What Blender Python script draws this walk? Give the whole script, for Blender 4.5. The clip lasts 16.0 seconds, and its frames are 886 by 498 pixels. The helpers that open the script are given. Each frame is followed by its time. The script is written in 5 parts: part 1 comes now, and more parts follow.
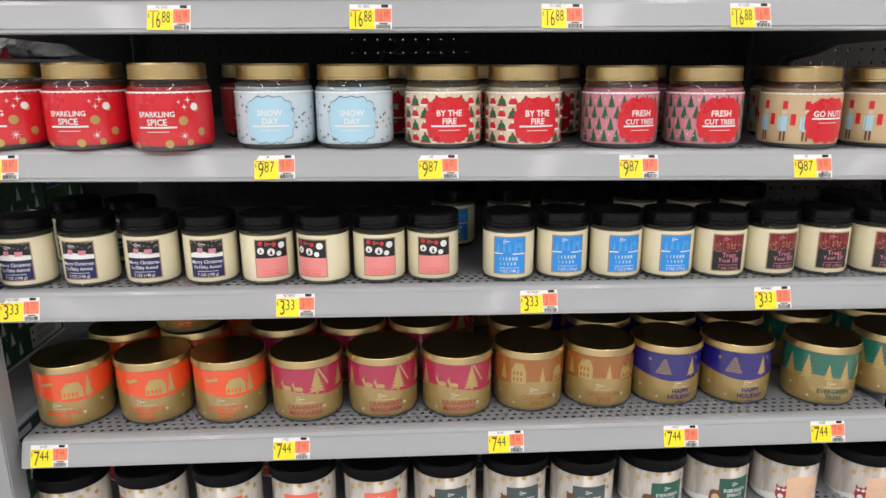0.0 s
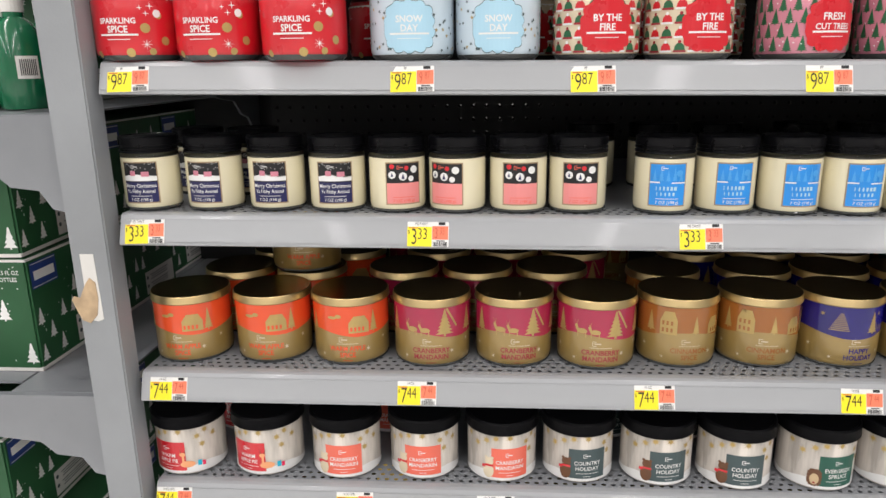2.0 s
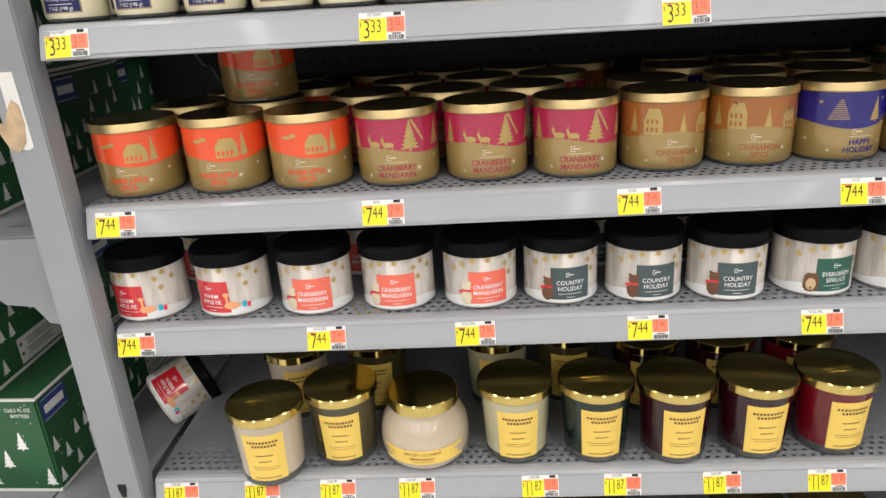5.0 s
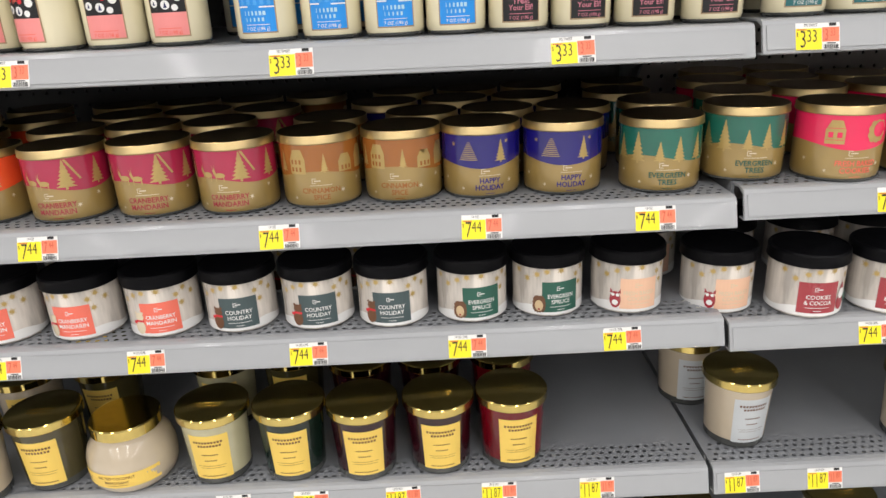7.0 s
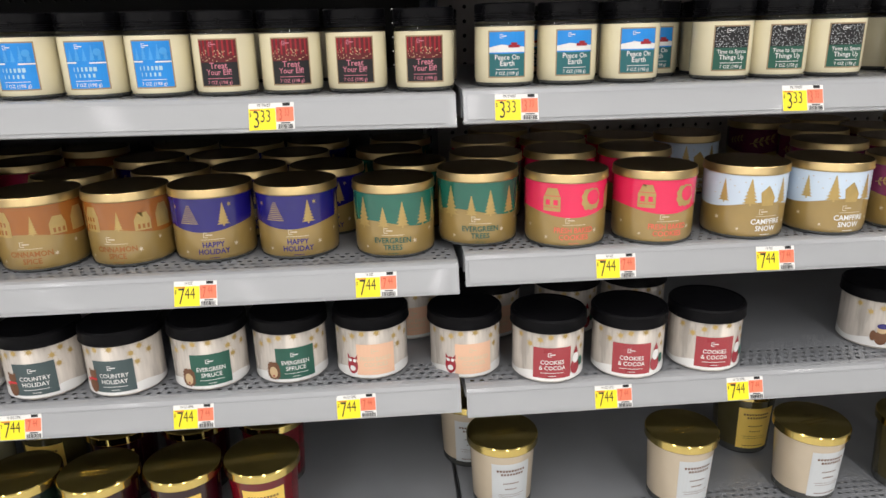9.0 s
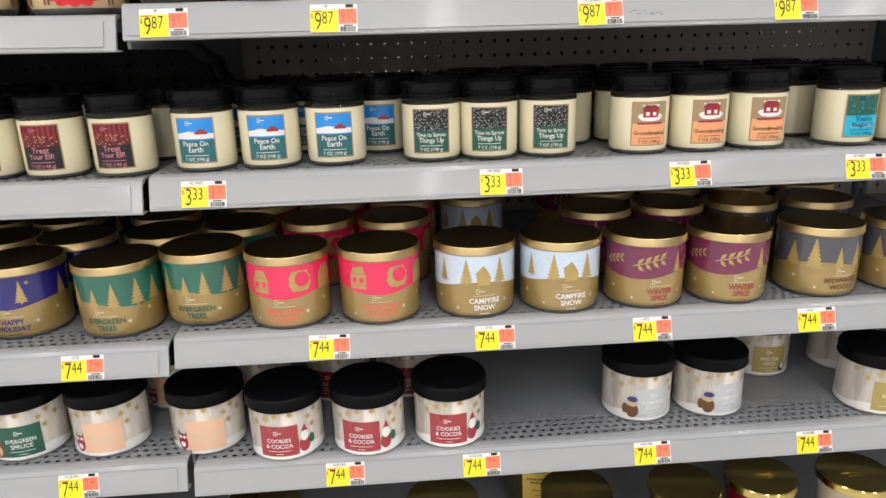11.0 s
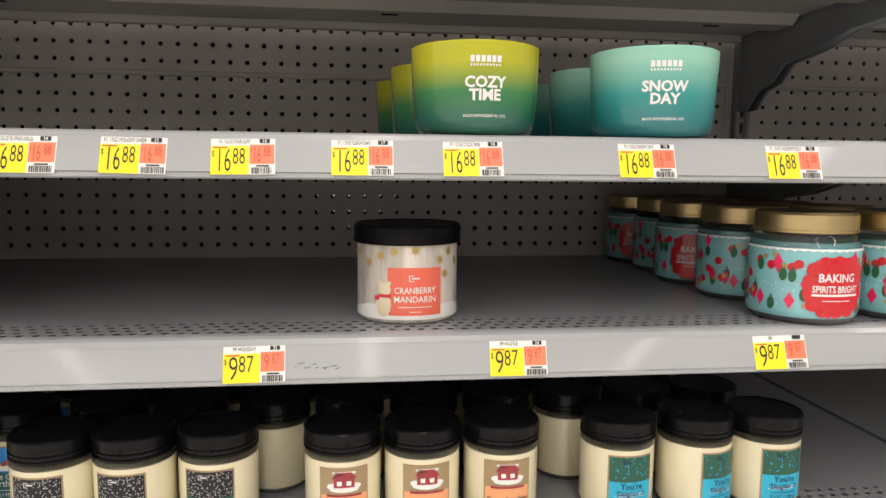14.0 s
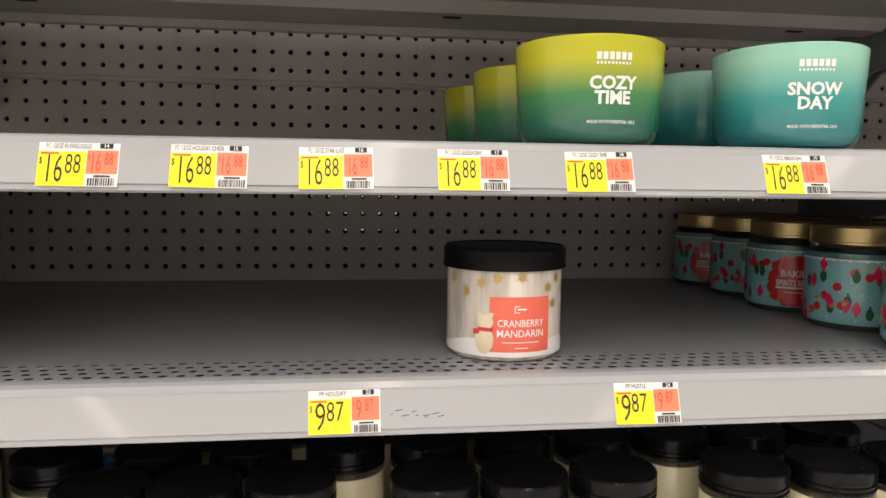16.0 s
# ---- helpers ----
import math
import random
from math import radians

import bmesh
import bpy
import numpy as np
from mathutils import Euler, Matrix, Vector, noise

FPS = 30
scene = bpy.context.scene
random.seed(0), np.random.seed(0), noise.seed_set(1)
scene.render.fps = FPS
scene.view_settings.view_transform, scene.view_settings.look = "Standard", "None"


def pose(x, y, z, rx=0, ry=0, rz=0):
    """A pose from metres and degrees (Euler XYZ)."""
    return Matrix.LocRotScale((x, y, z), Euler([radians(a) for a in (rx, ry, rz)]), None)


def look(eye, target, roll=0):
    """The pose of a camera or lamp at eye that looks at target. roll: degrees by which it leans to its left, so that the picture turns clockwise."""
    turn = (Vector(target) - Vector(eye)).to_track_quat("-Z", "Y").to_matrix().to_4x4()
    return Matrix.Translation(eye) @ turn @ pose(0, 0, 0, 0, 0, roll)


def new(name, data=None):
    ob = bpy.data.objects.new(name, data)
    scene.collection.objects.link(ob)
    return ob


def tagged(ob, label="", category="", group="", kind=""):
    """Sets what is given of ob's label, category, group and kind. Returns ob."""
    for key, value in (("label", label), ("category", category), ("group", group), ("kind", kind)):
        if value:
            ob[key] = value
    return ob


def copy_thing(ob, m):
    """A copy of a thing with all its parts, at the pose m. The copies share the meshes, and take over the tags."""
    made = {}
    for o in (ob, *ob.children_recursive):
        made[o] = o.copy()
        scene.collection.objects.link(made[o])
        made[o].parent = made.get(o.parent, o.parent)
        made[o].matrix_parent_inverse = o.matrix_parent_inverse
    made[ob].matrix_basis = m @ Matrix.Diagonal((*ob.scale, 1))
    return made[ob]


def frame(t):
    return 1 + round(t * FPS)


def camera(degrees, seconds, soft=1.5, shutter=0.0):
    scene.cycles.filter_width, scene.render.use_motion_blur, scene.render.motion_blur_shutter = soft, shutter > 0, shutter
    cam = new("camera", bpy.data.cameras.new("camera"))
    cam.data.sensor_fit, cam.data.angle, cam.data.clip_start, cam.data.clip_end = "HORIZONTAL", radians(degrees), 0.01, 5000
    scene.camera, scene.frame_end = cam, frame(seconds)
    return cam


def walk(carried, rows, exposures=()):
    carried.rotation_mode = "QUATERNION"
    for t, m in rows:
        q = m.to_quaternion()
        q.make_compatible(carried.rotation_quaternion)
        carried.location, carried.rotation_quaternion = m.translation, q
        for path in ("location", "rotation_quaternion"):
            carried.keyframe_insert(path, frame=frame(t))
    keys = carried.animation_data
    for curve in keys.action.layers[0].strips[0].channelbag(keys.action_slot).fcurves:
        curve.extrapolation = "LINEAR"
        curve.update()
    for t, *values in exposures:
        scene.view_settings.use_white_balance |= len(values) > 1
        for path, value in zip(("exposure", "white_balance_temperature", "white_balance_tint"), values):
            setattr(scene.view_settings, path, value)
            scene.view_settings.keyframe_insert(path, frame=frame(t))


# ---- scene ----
cam = camera(65.2, 16.0)
PATH = [
    (0, (0.032, 0.095, 1.392), (0.122, 2.025, 0.873), -0.4),
    (0.5, (0.013, 0.09, 1.387), (0.026, 2.028, 0.894), -0.3),
    (1, (-0.018, 0.11, 1.363), (-0.064, 2.054, 0.892), -0.2),
    (1.5, (-0.042, 0.135, 1.319), (-0.139, 2.074, 0.837), -0.4),
    (2, (-0.046, 0.153, 1.284), (-0.182, 2.082, 0.772), -0.8),
    (2.5, (-0.049, 0.157, 1.261), (-0.207, 2.071, 0.702), -1.3),
    (3, (-0.048, 0.166, 1.23), (-0.218, 2.068, 0.636), -1.8),
    (5.5, (0.009, 0.182, 1.121), (-0.104, 2.044, 0.398), -4.2),
    (6, (0.114, 0.163, 1.12), (0.034, 2.046, 0.451), -4.1),
    (6.5, (0.255, 0.144, 1.137), (0.24, 2.027, 0.463), -3.4),
    (7, (0.359, 0.151, 1.157), (0.353, 2.023, 0.454), -2.9),
    (7.5, (0.42, 0.125, 1.148), (0.471, 2.025, 0.525), -2.2),
    (8, (0.485, 0.121, 1.164), (0.576, 2.024, 0.555), -1.7),
    (8.5, (0.553, 0.165, 1.169), (0.698, 2.063, 0.557), -1.3),
    (11, (0.999, 0.174, 1.255), (1.128, 2.077, 0.654), -1.6),
    (11.5, (1.044, 0.243, 1.282), (1.243, 2.158, 0.739), -1.5),
    (12, (1.093, 0.315, 1.326), (1.343, 2.232, 0.813), -1.2),
    (12.5, (1.132, 0.345, 1.355), (1.415, 2.275, 0.913), -1.3),
    (13, (1.203, 0.352, 1.381), (1.49, 2.299, 1.023), -1.1),
    (13.5, (1.282, 0.364, 1.396), (1.54, 2.326, 1.11), -0.4),
    (14, (1.317, 0.387, 1.428), (1.55, 2.36, 1.205), 0.5),
    (14.5, (1.324, 0.406, 1.467), (1.544, 2.386, 1.292), 1.2),
    (15, (1.305, 0.427, 1.467), (1.533, 2.408, 1.321), 1.5),
    (15.5, (1.284, 0.453, 1.446), (1.526, 2.432, 1.288), 1.3),
    (16, (1.239, 0.478, 1.425), (1.483, 2.455, 1.252), 0.6),
]
walk(cam, [(t, look(eye, target, roll)) for t, eye, target, roll in PATH], exposures=[(0.0, -0.14, 6450, 15), (1.2, -0.12, 6450, 15), (3.0, 0.0, 6500, 14), (11.0, 0.0, 6500, 14), (13.5, -0.02, 6900, 15), (15.0, -0.04, 7150, 17), (16.0, 0.08, 7200, 17)])

# ---- light: rows of ceiling strips ----
world = bpy.data.worlds.new("world")
scene.world = world
world.use_nodes = True
world.node_tree.nodes["Background"].inputs[0].default_value = (0.9, 0.95, 1.0, 1)
world.node_tree.nodes["Background"].inputs[1].default_value = 0.05
LAMP_W = 272.0
for n, lx in enumerate((-5.2, -1.9, 1.4, 4.7)):
    lamp_data = bpy.data.lights.new("strip_lamp", "AREA")
    lamp_data.shape, lamp_data.size, lamp_data.size_y = "RECTANGLE", 0.22, 16.0
    lamp_data.energy, lamp_data.color = LAMP_W, (1.0, 0.985, 0.95)
    lamp = new("strip_lamp", lamp_data)
    lamp.matrix_world = pose(lx, -4.6, 4.14)


# ---- materials ----
def mat(name, col, rough=0.5, metal=0.0, coat=0.0, var=0.08, scale=18.0, bump=0.0, bump_scale=220.0, trans=0.0, stretch=None, rnd=0.0, spec=0.5):
    m = bpy.data.materials.new(name)
    m.use_nodes = True
    nt = m.node_tree
    p = nt.nodes["Principled BSDF"]
    tc = nt.nodes.new("ShaderNodeTexCoord")
    mp = nt.nodes.new("ShaderNodeMapping")
    nt.links.new(tc.outputs["Object"], mp.inputs["Vector"])
    if stretch:
        mp.inputs["Scale"].default_value = stretch
    nz = nt.nodes.new("ShaderNodeTexNoise")
    nz.inputs["Scale"].default_value, nz.inputs["Detail"].default_value = scale, 5.0
    nt.links.new(mp.outputs["Vector"], nz.inputs["Vector"])
    ramp = nt.nodes.new("ShaderNodeValToRGB")
    ramp.color_ramp.elements[0].position, ramp.color_ramp.elements[1].position = 0.3, 0.7
    ramp.color_ramp.elements[0].color = (*[c * (1 - var) for c in col], 1)
    ramp.color_ramp.elements[1].color = (*[min(1, c * (1 + var)) for c in col], 1)
    nt.links.new(nz.outputs["Fac"], ramp.inputs["Fac"])
    out = ramp.outputs["Color"]
    if rnd:
        oi = nt.nodes.new("ShaderNodeObjectInfo")
        mr = nt.nodes.new("ShaderNodeMapRange")
        mr.inputs["To Min"].default_value, mr.inputs["To Max"].default_value = 1 - rnd, 1 + rnd
        nt.links.new(oi.outputs["Random"], mr.inputs["Value"])
        hs = nt.nodes.new("ShaderNodeHueSaturation")
        nt.links.new(mr.outputs["Result"], hs.inputs["Value"])
        nt.links.new(out, hs.inputs["Color"])
        out = hs.outputs["Color"]
    nt.links.new(out, p.inputs["Base Color"])
    fine = nt.nodes.new("ShaderNodeTexNoise")
    fine.inputs["Scale"].default_value, fine.inputs["Detail"].default_value = bump_scale, 3.0
    nt.links.new(mp.outputs["Vector"], fine.inputs["Vector"])
    rr = nt.nodes.new("ShaderNodeMapRange")
    rr.inputs["To Min"].default_value, rr.inputs["To Max"].default_value = max(0.02, rough * 0.8), min(1, rough * 1.25)
    nt.links.new(nz.outputs["Fac"], rr.inputs["Value"])
    nt.links.new(rr.outputs["Result"], p.inputs["Roughness"])
    p.inputs["Metallic"].default_value = metal
    p.inputs["Coat Weight"].default_value = coat
    p.inputs["Coat Roughness"].default_value = 0.06
    p.inputs["Transmission Weight"].default_value = trans
    p.inputs["IOR"].default_value = 1.45
    p.inputs["Specular IOR Level"].default_value = spec
    if bump:
        bp = nt.nodes.new("ShaderNodeBump")
        bp.inputs["Strength"].default_value, bp.inputs["Distance"].default_value = bump, 0.001
        nt.links.new(fine.outputs["Fac"], bp.inputs["Height"])
        nt.links.new(bp.outputs["Normal"], p.inputs["Normal"])
    return m


def fade(name, low, mid, high, z0, z1, rough=0.12):
    """Sprayed glass whose colour changes with height."""
    m = mat(name, mid, rough, coat=0.4)
    nt = m.node_tree
    tc = nt.nodes.new("ShaderNodeTexCoord")
    sp = nt.nodes.new("ShaderNodeSeparateXYZ")
    nt.links.new(tc.outputs["Object"], sp.inputs[0])
    mr = nt.nodes.new("ShaderNodeMapRange")
    mr.inputs["From Min"].default_value, mr.inputs["From Max"].default_value = z0, z1
    nt.links.new(sp.outputs["Z"], mr.inputs["Value"])
    ramp = nt.nodes.new("ShaderNodeValToRGB")
    ramp.color_ramp.elements[0].color = (*low, 1)
    ramp.color_ramp.elements[1].color = (*high, 1)
    e = ramp.color_ramp.elements.new(0.5)
    e.color = (*mid, 1)
    nt.links.new(mr.outputs["Result"], ramp.inputs["Fac"])
    nt.links.new(ramp.outputs["Color"], nt.nodes["Principled BSDF"].inputs["Base Color"])
    return m


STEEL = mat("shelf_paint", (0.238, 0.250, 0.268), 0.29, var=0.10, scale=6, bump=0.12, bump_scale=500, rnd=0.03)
LIP = mat("price_channel_grey", (0.352, 0.365, 0.380), 0.36, coat=0.15, var=0.08, scale=9, bump=0.06, bump_scale=160, stretch=(0.15, 1, 1))
# Pegboard paint with the shade behind full shelves put into its colour.
PEGD = mat("shade_toned_pegboard_paint", (0.035, 0.035, 0.037), 0.5, var=0.15, scale=5, bump=0.3, bump_scale=420)
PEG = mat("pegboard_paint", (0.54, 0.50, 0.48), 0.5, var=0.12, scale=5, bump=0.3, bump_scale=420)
# Shelf paint lightened so bounced light under the header is in the colour.
UNDER = mat("bounce_lit_shelf_paint", (0.57, 0.54, 0.515), 0.36, var=0.08, scale=6, bump=0.12, bump_scale=500)
POST = mat("post_paint", (0.27, 0.285, 0.30), 0.42, var=0.10, scale=7, bump=0.2, bump_scale=350)
# Near black that paints the shade inside holes and behind the panels.
VOID = mat("hollow_shade", (0.012, 0.012, 0.013), 0.8, var=0.3)
BLACK = mat("black_lid_metal", (0.004, 0.004, 0.005), 0.4, var=0.25, scale=60, bump=0.08, spec=0.10)
BLACKG = mat("black_lid_gloss", (0.004, 0.004, 0.005), 0.28, coat=0.05, var=0.2, scale=60, spec=0.18)
GOLD = mat("brushed_gold_lid", (0.58, 0.445, 0.225), 0.36, metal=1.0, var=0.05, scale=40)
# Same lid gold, darkened to paint in the mirrored dark shelf underside.
GOLDT = mat("shade_toned_gold_lid_top", (0.42, 0.29, 0.11), 0.24, metal=1.0, var=0.06, scale=30)
GOLDS = mat("polished_gold_lid", (0.58, 0.45, 0.15), 0.12, metal=1.0, var=0.08, scale=30)
GOLDP = mat("gold_glass_paint", (0.345, 0.235, 0.075), 0.30, metal=0.25, coat=0.9, var=0.08, scale=25)
GOLDF = mat("gold_print", (0.47, 0.33, 0.11), 0.35, metal=0.3, coat=0.4, var=0.1, scale=60)
WAX = mat("cream_wax", (0.80, 0.735, 0.52), 0.35, coat=0.8, var=0.035, scale=22, rnd=0.04)
WAXW = mat("grey_cream_wax", (0.50, 0.42, 0.31), 0.3, coat=1.0, var=0.05, scale=18)
GLASS = mat("clear_glass", (0.93, 0.95, 0.94), 0.03, var=0.01, trans=1.0)
# Opaque near black, painting the dark refraction in thick clear glass.
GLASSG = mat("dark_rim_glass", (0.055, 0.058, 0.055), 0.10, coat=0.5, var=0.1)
SNOWW = mat("white_print", (0.80, 0.80, 0.79), 0.35, coat=0.5, var=0.04)
INK = mat("black_ink", (0.012, 0.012, 0.014), 0.4, var=0.2)
CARD = mat("white_card", (0.78, 0.78, 0.76), 0.45, var=0.04, scale=50)
YEL = mat("yellow_card", (0.90, 0.76, 0.02), 0.42, var=0.05, scale=40, rnd=0.04)
ORG = mat("orange_card", (0.84, 0.22, 0.12), 0.42, var=0.06, scale=40, rnd=0.05)
REDK = mat("faded_red_ink", (0.62, 0.10, 0.05), 0.45, var=0.1)
WOODP = mat("whitewashed_wood_print", (0.57, 0.525, 0.475), 0.28, coat=0.6, var=0.34, scale=14, stretch=(5, 5, 0.7))
RED = mat("red_print", (0.62, 0.012, 0.022), 0.28, coat=0.7, var=0.10, scale=20)
REDD = mat("crimson_print", (0.33, 0.014, 0.026), 0.28, coat=0.7, var=0.10, scale=20)
MAROON = mat("maroon_label", (0.115, 0.010, 0.014), 0.4, var=0.25, scale=120)
AZURE = mat("azure_print", (0.07, 0.36, 0.80), 0.35, var=0.12)
CORAL = mat("coral_print", (0.82, 0.14, 0.085), 0.3, coat=0.6, var=0.04)
ORANGER = mat("orange_red_glass", (0.80, 0.085, 0.02), 0.22, coat=0.5, var=0.06)
BERRY = mat("berry_glass", (0.40, 0.018, 0.065), 0.22, coat=0.5, var=0.08)
CINN = mat("cinnamon_glass", (0.34, 0.115, 0.02), 0.22, coat=0.5, var=0.08)
BLUEV = mat("royal_blue_glass", (0.011, 0.007, 0.17), 0.2, coat=0.5, var=0.1)
GREENT = mat("teal_green_glass", (0.012, 0.135, 0.095), 0.2, coat=0.5, var=0.1)
PINKH = mat("hot_pink_glass", (0.80, 0.02, 0.10), 0.22, coat=0.5, var=0.06)
ICE = mat("ice_blue_print", (0.58, 0.70, 0.84), 0.25, coat=0.8, var=0.05)
PLUM = mat("plum_glass", (0.17, 0.022, 0.075), 0.22, coat=0.5, var=0.08)
SLATE = mat("slate_glass", (0.075, 0.078, 0.095), 0.22, coat=0.5, var=0.08)
NAVY = mat("navy_label", (0.012, 0.014, 0.085), 0.4, var=0.15)
PINKL = mat("salmon_label", (0.80, 0.27, 0.26), 0.4, var=0.04)
SKY = mat("bright_blue_label", (0.015, 0.27, 0.76), 0.35, coat=0.3, var=0.10)
CYAN = mat("cyan_label", (0.01, 0.42, 0.62), 0.4, var=0.06)
TEAL = mat("teal_label", (0.02, 0.135, 0.15), 0.4, var=0.1)
FOREST = mat("forest_label", (0.018, 0.10, 0.07), 0.4, var=0.1)
SLATEL = mat("slate_label", (0.055, 0.085, 0.09), 0.4, var=0.08)
PEACH = mat("peach_label", (0.80, 0.50, 0.34), 0.4, var=0.04)
APRI = mat("apricot_label", (0.85, 0.38, 0.18), 0.4, var=0.04)
KRAFT = mat("kraft_label", (0.38, 0.27, 0.15), 0.45, var=0.12)
GREYL = mat("silver_label", (0.52, 0.55, 0.57), 0.35, var=0.05)
OLIVE = mat("old_gold_label", (0.40, 0.31, 0.10), 0.4, var=0.06)
YLAB = mat("mustard_label", (0.83, 0.58, 0.12), 0.45, var=0.05)
BROWN = mat("brown_print", (0.15, 0.065, 0.03), 0.4, var=0.2)
TANP = mat("tan_print", (0.58, 0.43, 0.25), 0.4, var=0.1)
AQUA = mat("aqua_print", (0.22, 0.52, 0.56), 0.25, coat=0.8, var=0.10, scale=30)
ROSE = mat("rose_print", (0.62, 0.22, 0.29), 0.25, coat=0.8, var=0.10, scale=30)
CREAMP = mat("cream_print", (0.70, 0.60, 0.43), 0.25, coat=0.8, var=0.10, scale=30)
BABY = mat("pale_blue_label", (0.40, 0.64, 0.78), 0.35, var=0.04)
FROST = mat("frost_print", (0.58, 0.69, 0.77), 0.25, coat=0.8, var=0.05)
PINE = mat("pine_print", (0.02, 0.12, 0.05), 0.35, var=0.15)
WINE = mat("wine_glass", (0.022, 0.002, 0.005), 0.14, coat=0.3, var=0.2)
CHERRY = mat("cherry_glass", (0.13, 0.002, 0.007), 0.14, coat=0.3, var=0.15)
BOTTLEG = mat("bottle_green_glass", (0.006, 0.016, 0.011), 0.14, coat=0.3, var=0.2)
OLIVEG = mat("olive_wax_glass", (0.060, 0.050, 0.018), 0.14, coat=0.4, var=0.15)
IVORYG = mat("ivory_wax_glass", (0.46, 0.43, 0.27), 0.12, coat=1.0, var=0.08)
BOWLY = fade("lime_to_green_glass", (0.012, 0.12, 0.085), (0.05, 0.22, 0.08), (0.46, 0.46, 0.03), 0.012, 0.060)
BOWLT = fade("mint_to_teal_glass", (0.008, 0.17, 0.19), (0.035, 0.30, 0.29), (0.28, 0.58, 0.47), 0.008, 0.066)
CARTON = mat("green_printed_carton", (0.018, 0.095, 0.035), 0.5, var=0.12, scale=10, bump=0.1, bump_scale=90)
CARTONW = mat("white_carton_edge", (0.70, 0.69, 0.66), 0.6, var=0.08)
BRANDB = mat("blue_brand_patch", (0.02, 0.05, 0.22), 0.4, var=0.06)
GREENB = mat("green_bottle_plastic", (0.005, 0.13, 0.055), 0.2, coat=0.6, var=0.1)
TORN = mat("torn_brown_paper", (0.47, 0.34, 0.21), 0.75, var=0.2, scale=60, bump=0.5)
FLOORM = mat("vinyl_floor", (0.72, 0.71, 0.68), 0.25, var=0.07, scale=3)
WALLM = mat("store_wall_paint", (0.50, 0.50, 0.49), 0.6, var=0.05, scale=2)
CEILM = mat("ceiling_paint", (0.70, 0.70, 0.69), 0.7, var=0.05, scale=2)


# ---- helpers of this scene ----
def part(name, bm, material, parent=None, label="", smooth=False):
    me = bpy.data.meshes.new(name)
    bm.to_mesh(me)
    bm.free()
    if smooth:
        me.shade_smooth()
        me.set_sharp_from_angle(angle=0.55)
    me.materials.append(material)
    ob = new(name, me)
    if parent is not None:
        ob.parent = parent
    if label:
        tagged(ob, label)
    return ob


def thing(name, label, category, group=""):
    return tagged(new(name), label, category, group)


def lathe(profile, seg=40, cap=True):
    bm = bmesh.new()
    rings = [[bm.verts.new((r * math.sin(2 * math.pi * k / seg), -r * math.cos(2 * math.pi * k / seg), z)) for k in range(seg)] for r, z in profile]
    for a, b in zip(rings, rings[1:]):
        for k in range(seg):
            bm.faces.new((a[k], a[(k + 1) % seg], b[(k + 1) % seg], b[k]))
    if cap:
        bm.faces.new(rings[0][::-1])
        bm.faces.new(rings[-1])
    return bm


def box_bm(x0, y0, z0, x1, y1, z1, bevel=0.0, bm=None):
    own = bmesh.new()
    bmesh.ops.create_cube(own, size=1)
    bmesh.ops.scale(own, vec=(x1 - x0, y1 - y0, z1 - z0), verts=own.verts)
    bmesh.ops.translate(own, vec=((x0 + x1) / 2, (y0 + y1) / 2, (z0 + z1) / 2), verts=own.verts)
    if bevel:
        bmesh.ops.bevel(own, geom=own.edges, offset=bevel, segments=2, affect="EDGES")
    if bm is None:
        return own
    me = bpy.data.meshes.new("tmp")
    own.to_mesh(me)
    own.free()
    bm.from_mesh(me)
    bpy.data.meshes.remove(me)
    return bm


def extrude_x(points, x0, x1):
    """A closed outline in y, z drawn out along x."""
    bm = bmesh.new()
    a = [bm.verts.new((x0, y, z)) for y, z in points]
    b = [bm.verts.new((x1, y, z)) for y, z in points]
    n = len(points)
    for k in range(n):
        bm.faces.new((a[k], b[k], b[(k + 1) % n], a[(k + 1) % n]))
    bm.faces.new(a)
    bm.faces.new(b[::-1])
    bmesh.ops.recalc_face_normals(bm, faces=bm.faces)
    return bm


def extrude_y(points, y0, y1):
    bm = bmesh.new()
    a = [bm.verts.new((x, y0, z)) for x, z in points]
    b = [bm.verts.new((x, y1, z)) for x, z in points]
    n = len(points)
    for k in range(n):
        bm.faces.new((a[k], b[k], b[(k + 1) % n], a[(k + 1) % n]))
    bm.faces.new(a)
    bm.faces.new(b[::-1])
    bmesh.ops.recalc_face_normals(bm, faces=bm.faces)
    return bm


